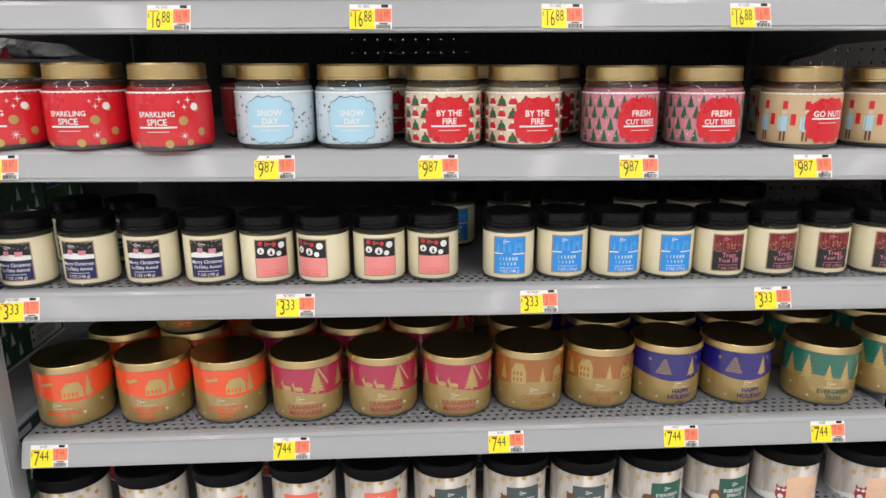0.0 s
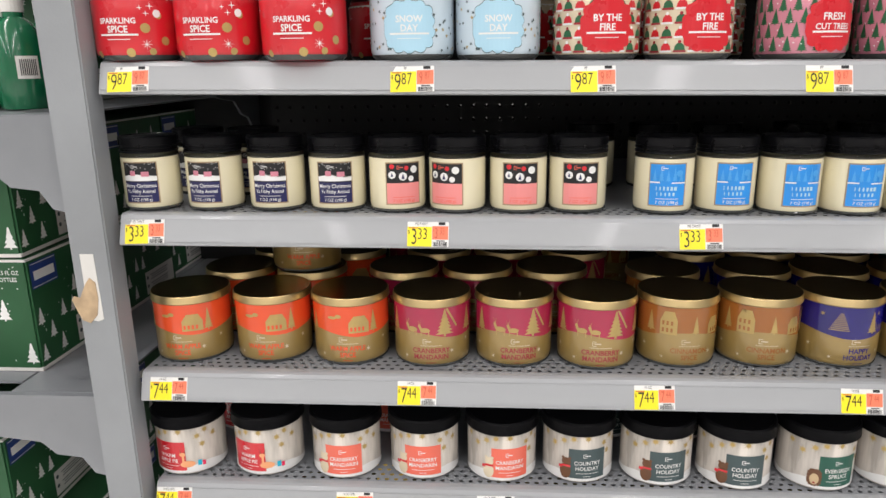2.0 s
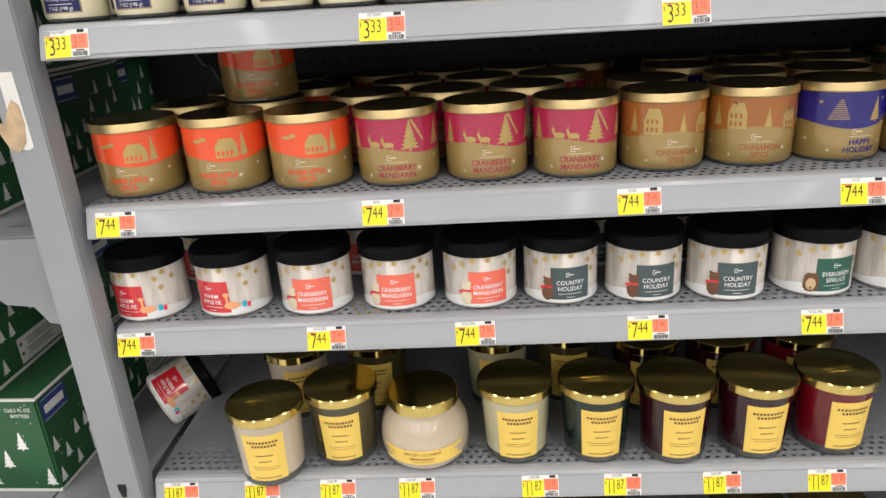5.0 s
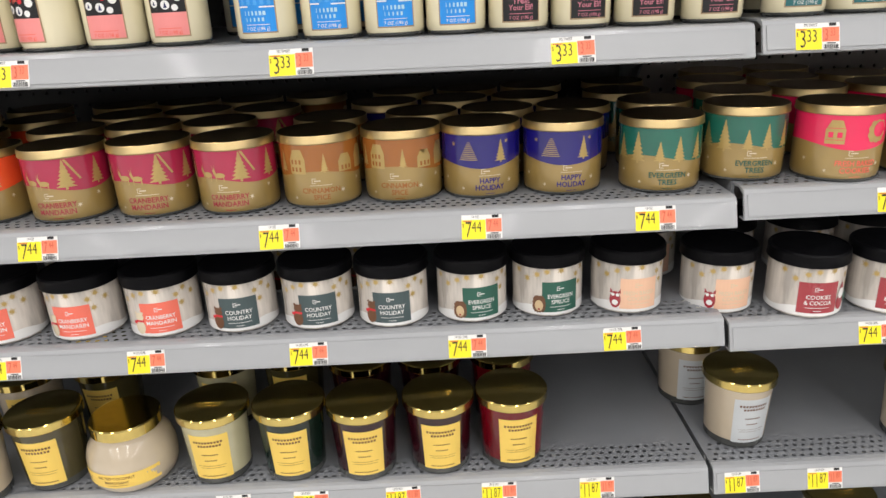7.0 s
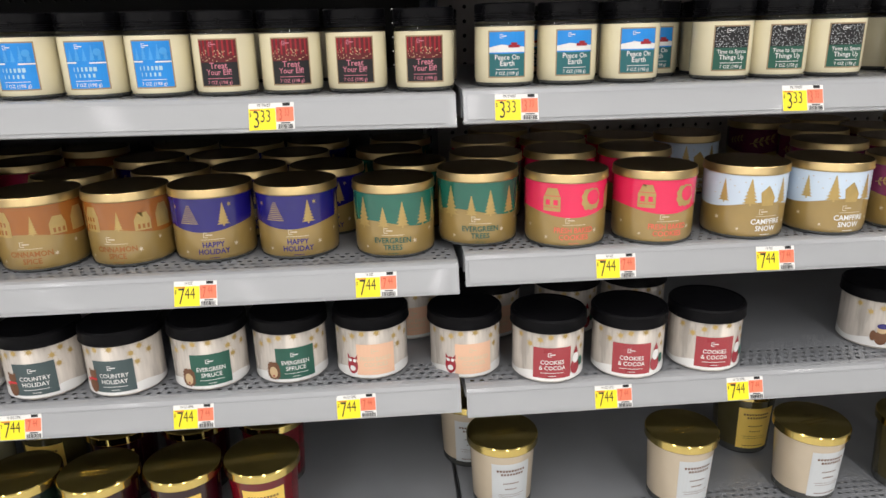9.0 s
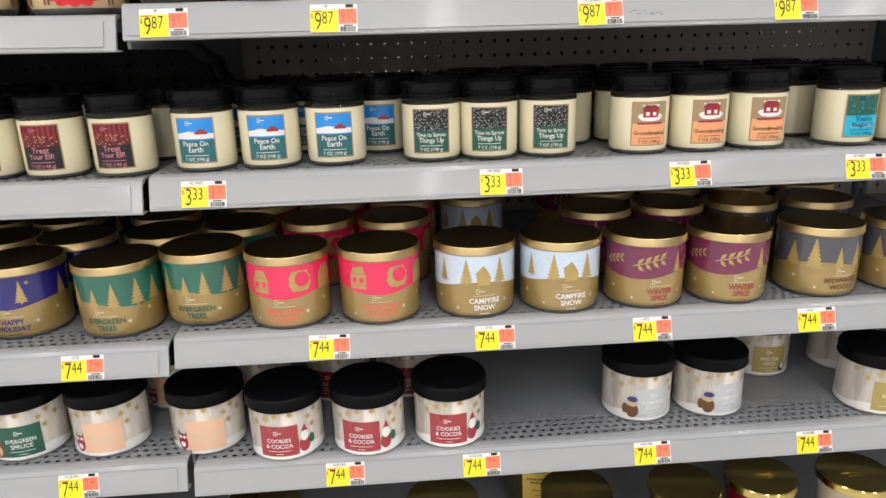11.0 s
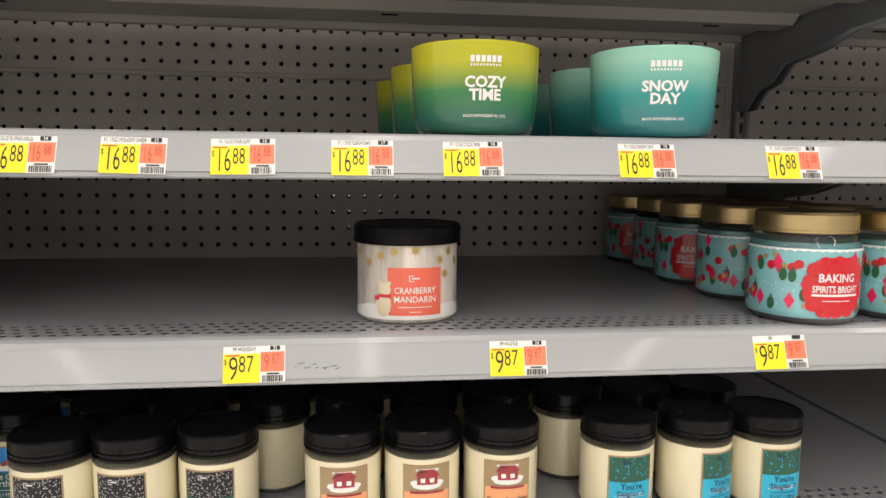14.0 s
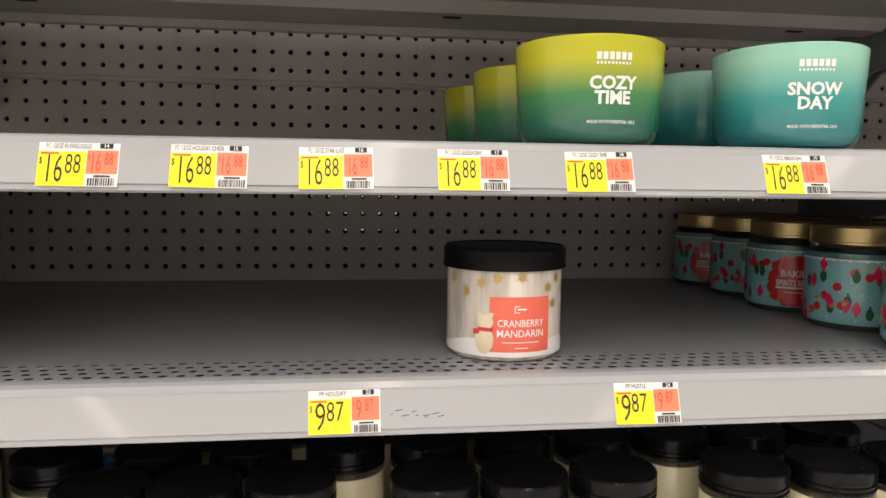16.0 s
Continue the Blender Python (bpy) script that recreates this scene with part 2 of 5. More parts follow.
def perforated(u0, v0, cols, rows, pu, pv, hu, hv, depth, put, stagger=False, sides=8):
    """A sheet with a real hole in each cell. put(u, v, d) gives the place; returns a mesh."""
    verts, faces = [], []
    outer = [(1, 0), (1, 1), (0, 1), (-1, 1), (-1, 0), (-1, -1), (0, -1), (1, -1)]
    for j in range(rows):
        for i in range(cols):
            cu, cv = u0 + (i + 0.5) * pu, v0 + (j + 0.5) * pv
            shift = (0.22 * pu if j % 2 else -0.22 * pu) if stagger else 0
            base = len(verts)
            for a, b in outer:
                verts.append(put(cu + a * pu / 2, cv + b * pv / 2, 0))
            for k in range(8):
                a = math.pi * k / 4
                verts.append(put(cu + shift + hu * math.cos(a), cv + hv * math.sin(a), 0))
            if depth:
                for k in range(8):
                    a = math.pi * k / 4
                    verts.append(put(cu + shift + hu * math.cos(a), cv + hv * math.sin(a), depth))
            for k in range(8):
                n = (k + 1) % 8
                faces.append((base + k, base + n, base + 8 + n, base + 8 + k))
                if depth:
                    faces.append((base + 8 + k, base + 8 + n, base + 16 + n, base + 16 + k))
    me = bpy.data.meshes.new("perforated_sheet")
    me.from_pydata(verts, [], faces)
    bm = bmesh.new()
    bm.from_mesh(me)
    bmesh.ops.remove_doubles(bm, verts=bm.verts, dist=1e-5)
    bm.to_mesh(me)
    bm.free()
    return me


# flat shapes for printing, as lists of outlines in u (across) and v (up)
def rect(u0, v0, u1, v1):
    return [(u0, v0), (u1, v0), (u1, v1), (u0, v1)]


def disc(u, v, r, n=12, ry=None):
    ry = ry or r
    return [(u + r * math.cos(2 * math.pi * k / n), v + ry * math.sin(2 * math.pi * k / n)) for k in range(n)]


def scallop(u, v, rx, ry, lobes=14, amp=0.07):
    out = []
    for k in range(lobes * 6):
        a = 2 * math.pi * k / (lobes * 6)
        f = 1 - amp + amp * abs(math.sin(a * lobes / 2)) * 1.6
        c, s = math.cos(a), math.sin(a)
        sq = (abs(c) ** 3 + abs(s) ** 3) ** (-1 / 3)
        out.append((u + rx * f * c * sq, v + ry * f * s * sq))
    return out


def star(u, v, r, points=6, inner=0.35):
    return [(u + r * (1 if k % 2 == 0 else inner) * math.sin(math.pi * k / points), v + r * (1 if k % 2 == 0 else inner) * math.cos(math.pi * k / points)) for k in range(2 * points)]


def tree(u, v, w, h, tiers=7):
    left, right = [], []
    for k in range(tiers):
        f = 1 - k / tiers
        z = v + h * (0.08 + 0.92 * k / tiers)
        left += [(u - w / 2 * f, z), (u - w / 2 * f * 0.50, z + h * 0.92 / tiers * 0.75)]
        right += [(u + w / 2 * f, z), (u + w / 2 * f * 0.50, z + h * 0.92 / tiers * 0.75)]
    return [(u - w * 0.06, v), (u - w * 0.06, v + h * 0.08)] + left + [(u, v + h)] + right[::-1] + [(u + w * 0.06, v + h * 0.08), (u + w * 0.06, v)]


def house(u, v, w, h):
    return [[(u - w / 2, v), (u + w / 2, v), (u + w / 2, v + h * 0.6), (u + w * 0.3, v + h), (u + w * 0.1, v + h * 0.68), (u - w * 0.1, v + h * 0.68), (u - w * 0.25, v + h), (u - w / 2, v + h * 0.6)]]


def deer(u, v, s):
    return [disc(u, v + 0.5 * s, 0.45 * s, 10, 0.22 * s), rect(u - 0.38 * s, v, u - 0.30 * s, v + 0.5 * s), rect(u + 0.28 * s, v, u + 0.36 * s, v + 0.5 * s),
            [(u - 0.45 * s, v + 0.5 * s), (u - 0.25 * s, v + 0.6 * s), (u - 0.42 * s, v + 1.05 * s), (u - 0.62 * s, v + 0.92 * s)],
            [(u - 0.48 * s, v + 1.0 * s), (u - 0.43 * s, v + 1.0 * s), (u - 0.30 * s, v + 1.45 * s)], [(u - 0.53 * s, v + 1.0 * s), (u - 0.50 * s, v + 1.0 * s), (u - 0.62 * s, v + 1.42 * s)]]


def sprig(u, v, s):
    out = [[(u - s, v - 0.06 * s), (u + s, v + 0.5 * s), (u + s, v + 0.56 * s), (u - s, v)]]
    for k in range(4):
        a, x = 0.5 + 0.2 * k, u - 0.7 * s + 0.45 * s * k
        for sg in (1, -1):
            out.append([(x, v + 0.27 * (x - u + s)), (x + 0.25 * s, v + 0.27 * (x - u + s) + sg * 0.15 * s), (x + 0.38 * s, v + 0.27 * (x - u + s) + sg * 0.42 * s), (x + 0.08 * s, v + 0.27 * (x - u + s) + sg * 0.3 * s)])
    return out


GLYPHS = {}


def letters(text, size, bold=0.0, tall=1.0):
    """Outline of a line of text, centred on 0, as a mesh."""
    key = (text, round(size, 5), bold, tall)
    if key not in GLYPHS:
        cu = bpy.data.curves.new("line", "FONT")
        cu.body, cu.size, cu.align_x, cu.resolution_u, cu.offset = text, 1.0, "CENTER", 2, bold
        ob = new("line", cu)
        me = bpy.data.meshes.new_from_object(ob.evaluated_get(bpy.context.evaluated_depsgraph_get()))
        me.transform(Matrix.Diagonal((size, size * tall, 1, 1)))
        bpy.data.objects.remove(ob)
        GLYPHS[key] = me
    return GLYPHS[key]


def round_place(rad, d):
    def place(u, v):
        r = rad(v)
        a = u / rad(0.04)
        return ((r + d) * math.sin(a), -(r + d) * math.cos(a), v)
    return place


def printed(name, material, parent, place, shapes=(), lines=(), step=0.005, label=""):
    """Shapes and lines of text laid on a surface, as one thin mesh. lines: (text, u, v, size, bold, width)."""
    bm = bmesh.new()
    for s in shapes:
        bm.faces.new([bm.verts.new((u, v, 0)) for u, v in s])
    if shapes:
        bmesh.ops.triangulate(bm, faces=bm.faces)
        lo, hi = min(v.co.x for v in bm.verts), max(v.co.x for v in bm.verts)
        if step:
            k = math.floor(lo / step) + 1
            while k * step < hi:
                bmesh.ops.bisect_plane(bm, geom=bm.verts[:] + bm.edges[:] + bm.faces[:], dist=1e-6, plane_co=(k * step, 0, 0), plane_no=(1, 0, 0))
                k += 1
    for text, u, v, size, bold, width in lines:
        me = letters(text, size, bold).copy()
        me.transform(Matrix.Translation((u, v, 0)) @ Matrix.Diagonal((width, 1, 1, 1)))
        bm.from_mesh(me)
        bpy.data.meshes.remove(me)
    for v in bm.verts:
        v.co = place(v.co.x, v.co.y)
    bm.normal_update()
    return part(name, bm, material, parent, label)


def band(name, material, parent, place, low, high, rad, n=72):
    """A printed ring whose lower edge low(u) waves."""
    bm = bmesh.new()
    full = 2 * math.pi * rad(0.04)
    a, b = [], []
    for k in range(n):
        u = full * (k / n - 0.5)
        a.append(bm.verts.new(place(u, low(u))))
        b.append(bm.verts.new(place(u, high(u))))
    for k in range(n):
        bm.faces.new((a[k], a[(k + 1) % n], b[(k + 1) % n], b[k]))
    return part(name, bm, material, parent, smooth=True)


def bars(u, v, widths, pitch=0.0022, thick=0.0006):
    return [rect(u - w / 2, v - k * pitch, u + w / 2, v - k * pitch + thick) for k, w in enumerate(widths)]


def brand_mark(u, v, s):
    """A small plain bracket and bar."""
    return [rect(u - s, v - s, u - 0.75 * s, v + s), rect(u - s, v + 0.75 * s, u + 0.6 * s, v + s), rect(u - s, v - s, u + 0.6 * s, v - 0.75 * s), rect(u - 0.2 * s, v - 0.2 * s, u + 2.4 * s, v + 0.25 * s)]


# ---- the shelving ----
FRONT, BACK = 0.954, 1.500
XL, BAY = -0.503, 1.224
TOPS = (1.655, 1.4585, 1.291, 1.108, 0.9035, 0.7405, 0.505, 0.290)
ZA, ZB, ZC, ZD, ZE, ZF, ZG = TOPS[1:]
W = BAY - 0.008

me_slots = perforated(0.006, 0.018, 95, 4, (W - 0.012) / 95, 0.0115, 0.0033, 0.0024, 0, lambda u, v, d: (u, v, -d), stagger=True)
lip_outline = [(0.018, 0.0), (0.010, -0.0003), (0.0055, -0.002), (0.003, -0.006), (-0.0065, -0.034), (-0.007, -0.0365), (-0.004, -0.038), (0.010, -0.038), (0.010, -0.0365), (-0.002, -0.0355), (0.0065, -0.007), (0.018, -0.0025)]
channel_outline = [(0.0024, -0.0075), (-0.0062, -0.0325), (-0.0074, -0.0322), (0.0010, -0.0071)]
bracket_outline = [(0.045, -0.004), (0.540, -0.004), (0.540, -0.125), (0.507, -0.125), (0.477, -0.098), (0.442, -0.090), (0.412, -0.066), (0.342, -0.058), (0.282, -0.042), (0.045, -0.036)]


def build_shelf(paint):
    s = thing("store_shelf", "grey painted steel shelf with perforated front edge", "shelf", "gondola shelves")
    part("deck", box_bm(0.0, 0.064, -0.0025, W, 0.540, 0.0), paint, s)
    strip_mesh = me_slots.copy()
    strip_mesh.materials.append(paint)
    strip = new("perforated_strip", strip_mesh)
    strip.parent = s
    part("strip_edge", box_bm(0.0, 0.018, -0.0025, 0.006, 0.064, 0.0), paint, s)
    part("strip_edge", box_bm(W - 0.006, 0.018, -0.0025, W, 0.064, 0.0), paint, s)
    part("front_lip", extrude_x(lip_outline, 0.0, W), LIP, s)
    part("price_channel", extrude_x(channel_outline, 0.004, W - 0.012), LIP, s, "pale grey plastic price channel")
    for x in (0.002, W - 0.006):
        part("bracket", extrude_x(bracket_outline, x, x + 0.004), STEEL, s)
    for y in (0.20, 0.37):
        part("stiffener", extrude_x([(y, -0.003), (y + 0.07, -0.003), (y + 0.055, -0.016), (y + 0.015, -0.016)], 0.012, W - 0.012), paint, s)
    # Black plates on the stiffeners paint the shade of their slots.
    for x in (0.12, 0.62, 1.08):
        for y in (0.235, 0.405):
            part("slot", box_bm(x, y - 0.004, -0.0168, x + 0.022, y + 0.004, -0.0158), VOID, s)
    part("back_flange", box_bm(0.010, 0.525, -0.014, W - 0.010, 0.540, -0.003), paint, s)
    return s


# The header's lighter colour paints in light bounced onto its underside.
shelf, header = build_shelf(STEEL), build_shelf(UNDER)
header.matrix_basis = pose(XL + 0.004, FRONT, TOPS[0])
LEAN = {ZB: 0.0115, ZC: 0.007}


def z_at(z, x):
    """Height of a shelf at x: the bays were hung a few millimetres apart, two of them not quite level."""
    if x < XL + BAY:
        return z + {ZA: 0.0065, ZB: 0.0035, ZC: 0.0055, ZF: -0.0015}.get(z, 0.0) - LEAN.get(z, 0.0) * (x - XL)
    return z + {ZD: 0.009, ZE: -0.009, ZF: -0.004}.get(z, 0.0)


for bay in range(3):
    x = XL + 0.004 + bay * BAY
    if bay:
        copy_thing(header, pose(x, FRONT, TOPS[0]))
    for z in TOPS[1:]:
        m = pose(x, FRONT, z_at(z, x), 0, math.degrees(LEAN.get(z, 0.0)) if bay == 0 else 0, 0)
        if bay == 0 and z == ZA:
            shelf.matrix_basis = m
        else:
            copy_thing(shelf, m)

PITCH, PEG_LOW, PEG_TOP = 0.0254, 0.7139, 1.7045
for bay in range(3):
    x0 = XL + bay * BAY
    back = thing("gondola_frame", "grey steel gondola frame with pegboard back panels", "shelving frame", "gondola bays")
    cols = 46
    u0 = x0 + (BAY - cols * PITCH) / 2 + 0.002
    me = perforated(u0, PEG_LOW, cols, 39, PITCH, PITCH, 0.0037, 0.0037, 0.004, lambda u, v, d: (u, BACK + d, v))
    # The first bay takes the copy with painted-in shade, the others the lit one.
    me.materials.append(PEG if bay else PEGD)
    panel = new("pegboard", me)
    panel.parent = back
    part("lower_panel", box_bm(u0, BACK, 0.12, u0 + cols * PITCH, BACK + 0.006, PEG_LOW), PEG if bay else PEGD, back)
    # Rear sheets are coloured near black for the shade in the panel gap.
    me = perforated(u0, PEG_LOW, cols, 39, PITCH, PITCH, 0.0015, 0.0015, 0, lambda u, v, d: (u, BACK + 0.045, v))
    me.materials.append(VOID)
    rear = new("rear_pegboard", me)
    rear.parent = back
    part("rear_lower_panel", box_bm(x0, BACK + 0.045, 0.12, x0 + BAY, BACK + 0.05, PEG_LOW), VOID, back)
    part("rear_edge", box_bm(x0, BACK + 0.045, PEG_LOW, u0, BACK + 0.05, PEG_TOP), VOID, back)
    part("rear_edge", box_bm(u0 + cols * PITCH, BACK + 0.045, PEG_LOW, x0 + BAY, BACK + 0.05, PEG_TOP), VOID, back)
    part("top_rail", box_bm(x0, BACK - 0.005, PEG_TOP, x0 + BAY, BACK + 0.055, 1.78), POST, back)
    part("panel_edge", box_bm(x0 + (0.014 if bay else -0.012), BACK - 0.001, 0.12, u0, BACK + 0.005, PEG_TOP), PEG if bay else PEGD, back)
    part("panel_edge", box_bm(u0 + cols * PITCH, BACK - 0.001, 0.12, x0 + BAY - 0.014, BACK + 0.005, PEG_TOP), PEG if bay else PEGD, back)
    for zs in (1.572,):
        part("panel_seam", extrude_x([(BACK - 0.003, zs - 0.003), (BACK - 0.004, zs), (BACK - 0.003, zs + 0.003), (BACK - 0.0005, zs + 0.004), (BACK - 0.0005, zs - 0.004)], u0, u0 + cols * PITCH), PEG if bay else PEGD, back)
    if bay:
        for sx in (-0.0125, 0.0045):
            part("upright", box_bm(x0 + sx, BACK - 0.014, 0.0, x0 + sx + 0.008, BACK + 0.04, 1.80, 0.0015), POST, back)
        me = perforated(x0 - 0.0045, 0.50, 1, 48, 0.009, 0.0254, 0.0030, 0.0095, 0.012, lambda u, v, d: (u, BACK - 0.010 + d, v))
        me.materials.append(POST)
        slots = new("slotted_strip", me)
        slots.parent = back
    part("base", box_bm(x0, FRONT + 0.02, 0.0, x0 + BAY, BACK + 0.03, 0.12), POST, back)

# corner post at the end of the run, with the keyhole slots and a torn sticker
post = thing("corner_post", "grey painted steel corner post with keyhole slots", "post")
PX0, PX1 = -0.557, -0.509
pm = box_bm(PX0, 0.936, 0.0, PX1, 0.972, 1.95, 0.002)
part("column", pm, POST, post)
# Keyholes are thin black plates, the hole's shade given as colour.
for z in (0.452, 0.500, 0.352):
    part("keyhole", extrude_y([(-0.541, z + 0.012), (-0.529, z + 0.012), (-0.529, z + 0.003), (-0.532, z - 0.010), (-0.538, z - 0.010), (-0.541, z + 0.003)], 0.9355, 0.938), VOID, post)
sticker = thing("torn_sticker", "torn white sticker with brown paper backing on post", "sticker")
part("white_paper", extrude_y([(-0.545, 1.068), (-0.528, 1.068), (-0.526, 0.984), (-0.533, 0.981), (-0.542, 0.983), (-0.545, 1.02)], 0.9350, 0.9359), CARTONW, sticker)
part("torn_paper", extrude_y([(-0.543, 1.030), (-0.537, 1.038), (-0.530, 1.032), (-0.529, 1.012), (-0.533, 0.990), (-0.543, 0.979), (-0.553, 0.983), (-0.558, 0.995), (-0.563, 1.009), (-0.560, 1.014), (-0.552, 1.012)], 0.9341, 0.9349), TORN, sticker)


def endcap_shelf(z):
    s = thing("end_shelf", "grey steel end shelf with stepped side bracket", "shelf", "end shelves")
    part("deck", box_bm(-1.08, 0.99, -0.003, -0.690, 1.62, 0.0), STEEL, s)
    part("deck", box_bm(-0.686, 0.962, -0.003, -0.561, 1.62, 0.0), STEEL, s)
    me = perforated(-0.634, 1.0, 5, 48, 0.0115, 0.0125, 0.0022, 0.0033, 0, lambda u, v, d: (u, v, 0.0015))
    me.materials.append(STEEL)
    strip = new("perforated_strip", me)
    strip.parent = s
    part("side_bracket", extrude_y([(-1.08, -0.001), (-0.5565, -0.001), (-0.5565, -0.120), (-0.580, -0.115), (-0.595, -0.092), (-0.630, -0.088), (-0.650, -0.070), (-0.72, -0.062), (-1.08, -0.058)], 0.952, 0.962), STEEL, s)
    s.matrix_basis = pose(0, 0, z)
    return s


for z in (1.235, 0.870, 0.440):
    endcap_shelf(z)
end_frame = thing("end_gondola", "dark grey end frame behind the cartons", "shelving frame")
# End panels reuse the pegboard paint that has shade mixed in.
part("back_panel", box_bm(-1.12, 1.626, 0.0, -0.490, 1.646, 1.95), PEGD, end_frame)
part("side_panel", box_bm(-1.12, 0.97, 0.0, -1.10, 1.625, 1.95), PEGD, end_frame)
part("base", box_bm(-1.10, 0.97, 0.0, -0.56, 1.62, 0.10), POST, end_frame)


# ---- price tags ----
def price_tag(price, name_bar, number=""):
    t = thing("price_tag", "yellow and orange shelf price tag reading " + price[0] + "." + price[1], "price tag", "price tags")
    flat = lambda d: (lambda u, v: (u, -d, v))
    part("card", box_bm(-0.0247, -0.0006, 0.0, 0.0247, 0.0, 0.0295), CARD, t)
    printed("yellow_panel", YEL, t, flat(0.0008), [rect(-0.0247, 0.0, 0.0045, 0.0235)], step=0)
    printed("orange_panel", ORG, t, flat(0.0008), [rect(0.0050, 0.0085, 0.0240, 0.0245)], step=0)
    big, small = price
    n = len(big)
    shapes = [rect(0.0125, 0.0258, 0.0205, 0.0292)]
    rng = random.Random(len(name_bar) * 7 + n)
    u = 0.0065
    while u < 0.0225:
        w = rng.choice((0.0004, 0.0007, 0.0010))
        shapes.append(rect(u, 0.0005, u + w, 0.0055))
        u += w + rng.choice((0.0004, 0.0007))
    shapes += [rect(0.010, 0.0063, 0.020, 0.0074)]
    one = n == 1
    printed("black_print", INK, t, flat(0.0011), shapes, [(name_bar, -0.0080 if len(name_bar) < 12 else -0.0065, 0.0255, 0.0046, 0.0, 0.72 if len(name_bar) < 12 else 0.58), (big, -0.0165 if one else -0.0148, 0.0025, 0.0275, -0.008, 0.62 if one else 0.44), (small, -0.0065 if one else -0.0032, 0.0085, 0.0195, -0.008, 0.64 if one else 0.52), ("$", -0.0228, 0.0150, 0.0066, 0.0, 0.6)], step=0)
    printed("red_print", REDK, t, flat(0.0011), [rect(-0.023, 0.0215, -0.012, 0.0226)], [(big, 0.0098 if one else 0.0105, 0.0100, 0.0185, 0.0, 0.48 if one else 0.38), (small, 0.0168 if one else 0.0185, 0.0146, 0.0120, 0.0, 0.48), ("$", 0.0063, 0.0185, 0.0045, 0.0, 0.7)], step=0)
    if number:
        printed("number", CARD, t, flat(0.0014), [], [(number, 0.0165, 0.0262, 0.0036, 0.02, 0.95)], step=0)
    return t


TAGS = {
    ZA: (("16", "88"), "FC 12OZ", (-0.461, -0.243, -0.011, 0.215, 0.443, 0.635, 0.775, 0.870, 0.968, 1.061, 1.142, 1.225, 1.318, 1.408, 1.556, 1.688)),
    ZB: (("9", "87"), "PP", (-0.464, -0.134, 0.067, 0.319, 0.544, 0.768, 0.943, 1.230, 1.449, 1.687)),
    ZC: (("3", "33"), "MS TWIST", (-0.467, -0.120, 0.198, 0.513, 0.785, 1.121, 1.345, 1.559)),
    ZD: (("7", "44"), "14 OZ", (-0.462, -0.138, 0.158, 0.405, 0.617, 0.910, 1.113, 1.312, 1.526)),
    ZE: (("7", "44"), "14 OZ OML", (-0.473, -0.225, -0.037, 0.175, 0.382, 0.584, 0.917, 1.095, 1.324, 1.548)),
    ZF: (("11", "87"), "12OZ SIM", (-0.461, -0.345, -0.238, -0.128, 0.041, 0.151, 0.283, 0.419, 0.558, 0.765, 0.882)),
}
tag_rng = random.Random(5)
NAMED = {1.061: ("FC 12OZ FLYING SOLO", "14"), 1.142: ("FC 12OZ HOLIDAY CHEER", "15"), 1.225: ("FC 12OZ STAR LUST", "16"), 1.318: ("FC 12OZ SLEIGH DAY", "17"), 1.408: ("FC 12OZ COZY TIME", "18"), 1.556: ("FC 12OZ SNOW DAY", "19"), 1.688: ("FC 12OZ HOLIDAY PLAY", "20"), 1.230: ("PP HOLIDAY", "23"), 1.449: ("PP HUSTLE", "24")}
SLOPE = math.degrees(math.atan2(0.0095, 0.028))
for z, (price, bar, xs) in TAGS.items():
    first = price_tag(price, bar)
    for n, x in enumerate(xs):
        m = pose(x, FRONT - 0.0072 - 0.0006, z_at(z, x) - 0.0345, -SLOPE, tag_rng.uniform(-1.0, 1.0), 0)
        if n == 0:
            first.matrix_basis = m
        elif x in NAMED and z in (ZA, ZB):
            price_tag(price, *NAMED[x]).matrix_basis = m
        else:
            copy_thing(first, m)


scuff = thing("scuff_mark", "dark rubbed scuff mark on a price channel", "scuff")
sc = math.tan(radians(SLOPE))
for k in range(9):
    u, v = 1.262 + 0.0042 * k + tag_rng.uniform(-0.002, 0.002), ZB - 0.020 - 0.006 * tag_rng.random()
    w = tag_rng.uniform(0.002, 0.006)
    printed("streak", SLATEL, scuff, lambda a, b: (a, FRONT + 0.0024 - 0.0016 - (ZB - 0.0075 - b) * sc, b), [[(u, v), (u + w, v + 0.0008), (u + w, v + 0.0013), (u, v + 0.0006)]], step=0)


# ---- candles ----
def flat_lid(r, z0, h, bevel=0.0015, material=GOLD, parent=None, name="lid", label=""):
    """A low drum lid with a rolled lower edge and a shallow dish on top."""
    prof = [(r - 0.004, z0), (r - 0.0005, z0), (r, z0 + 0.0008), (r, z0 + 0.002), (r - 0.0006, z0 + 0.003), (r - 0.0006, z0 + h - bevel), (r - bevel, z0 + h), (r - 0.004, z0 + h), (r - 0.005, z0 + h - 0.0008), (0.0005, z0 + h - 0.0006)]
    lid = part(name, lathe(prof, 48), material, parent, label, smooth=True)
    if material is GOLD:
        # Top disc in the darkened gold, with the shelf's reflection painted in.
        part("lid_top", lathe([(r - 0.0010, z0 + h - 0.0012), (r - 0.0018, z0 + h + 0.0002), (0.0005, z0 + h + 0.0002)], 48), GOLDT, lid, "glossy gold lid top, dark shelf reflection put into the colour")
    return lid


def straight(r, base):
    return lambda v: r - max(0.0, base - v) * 0.3


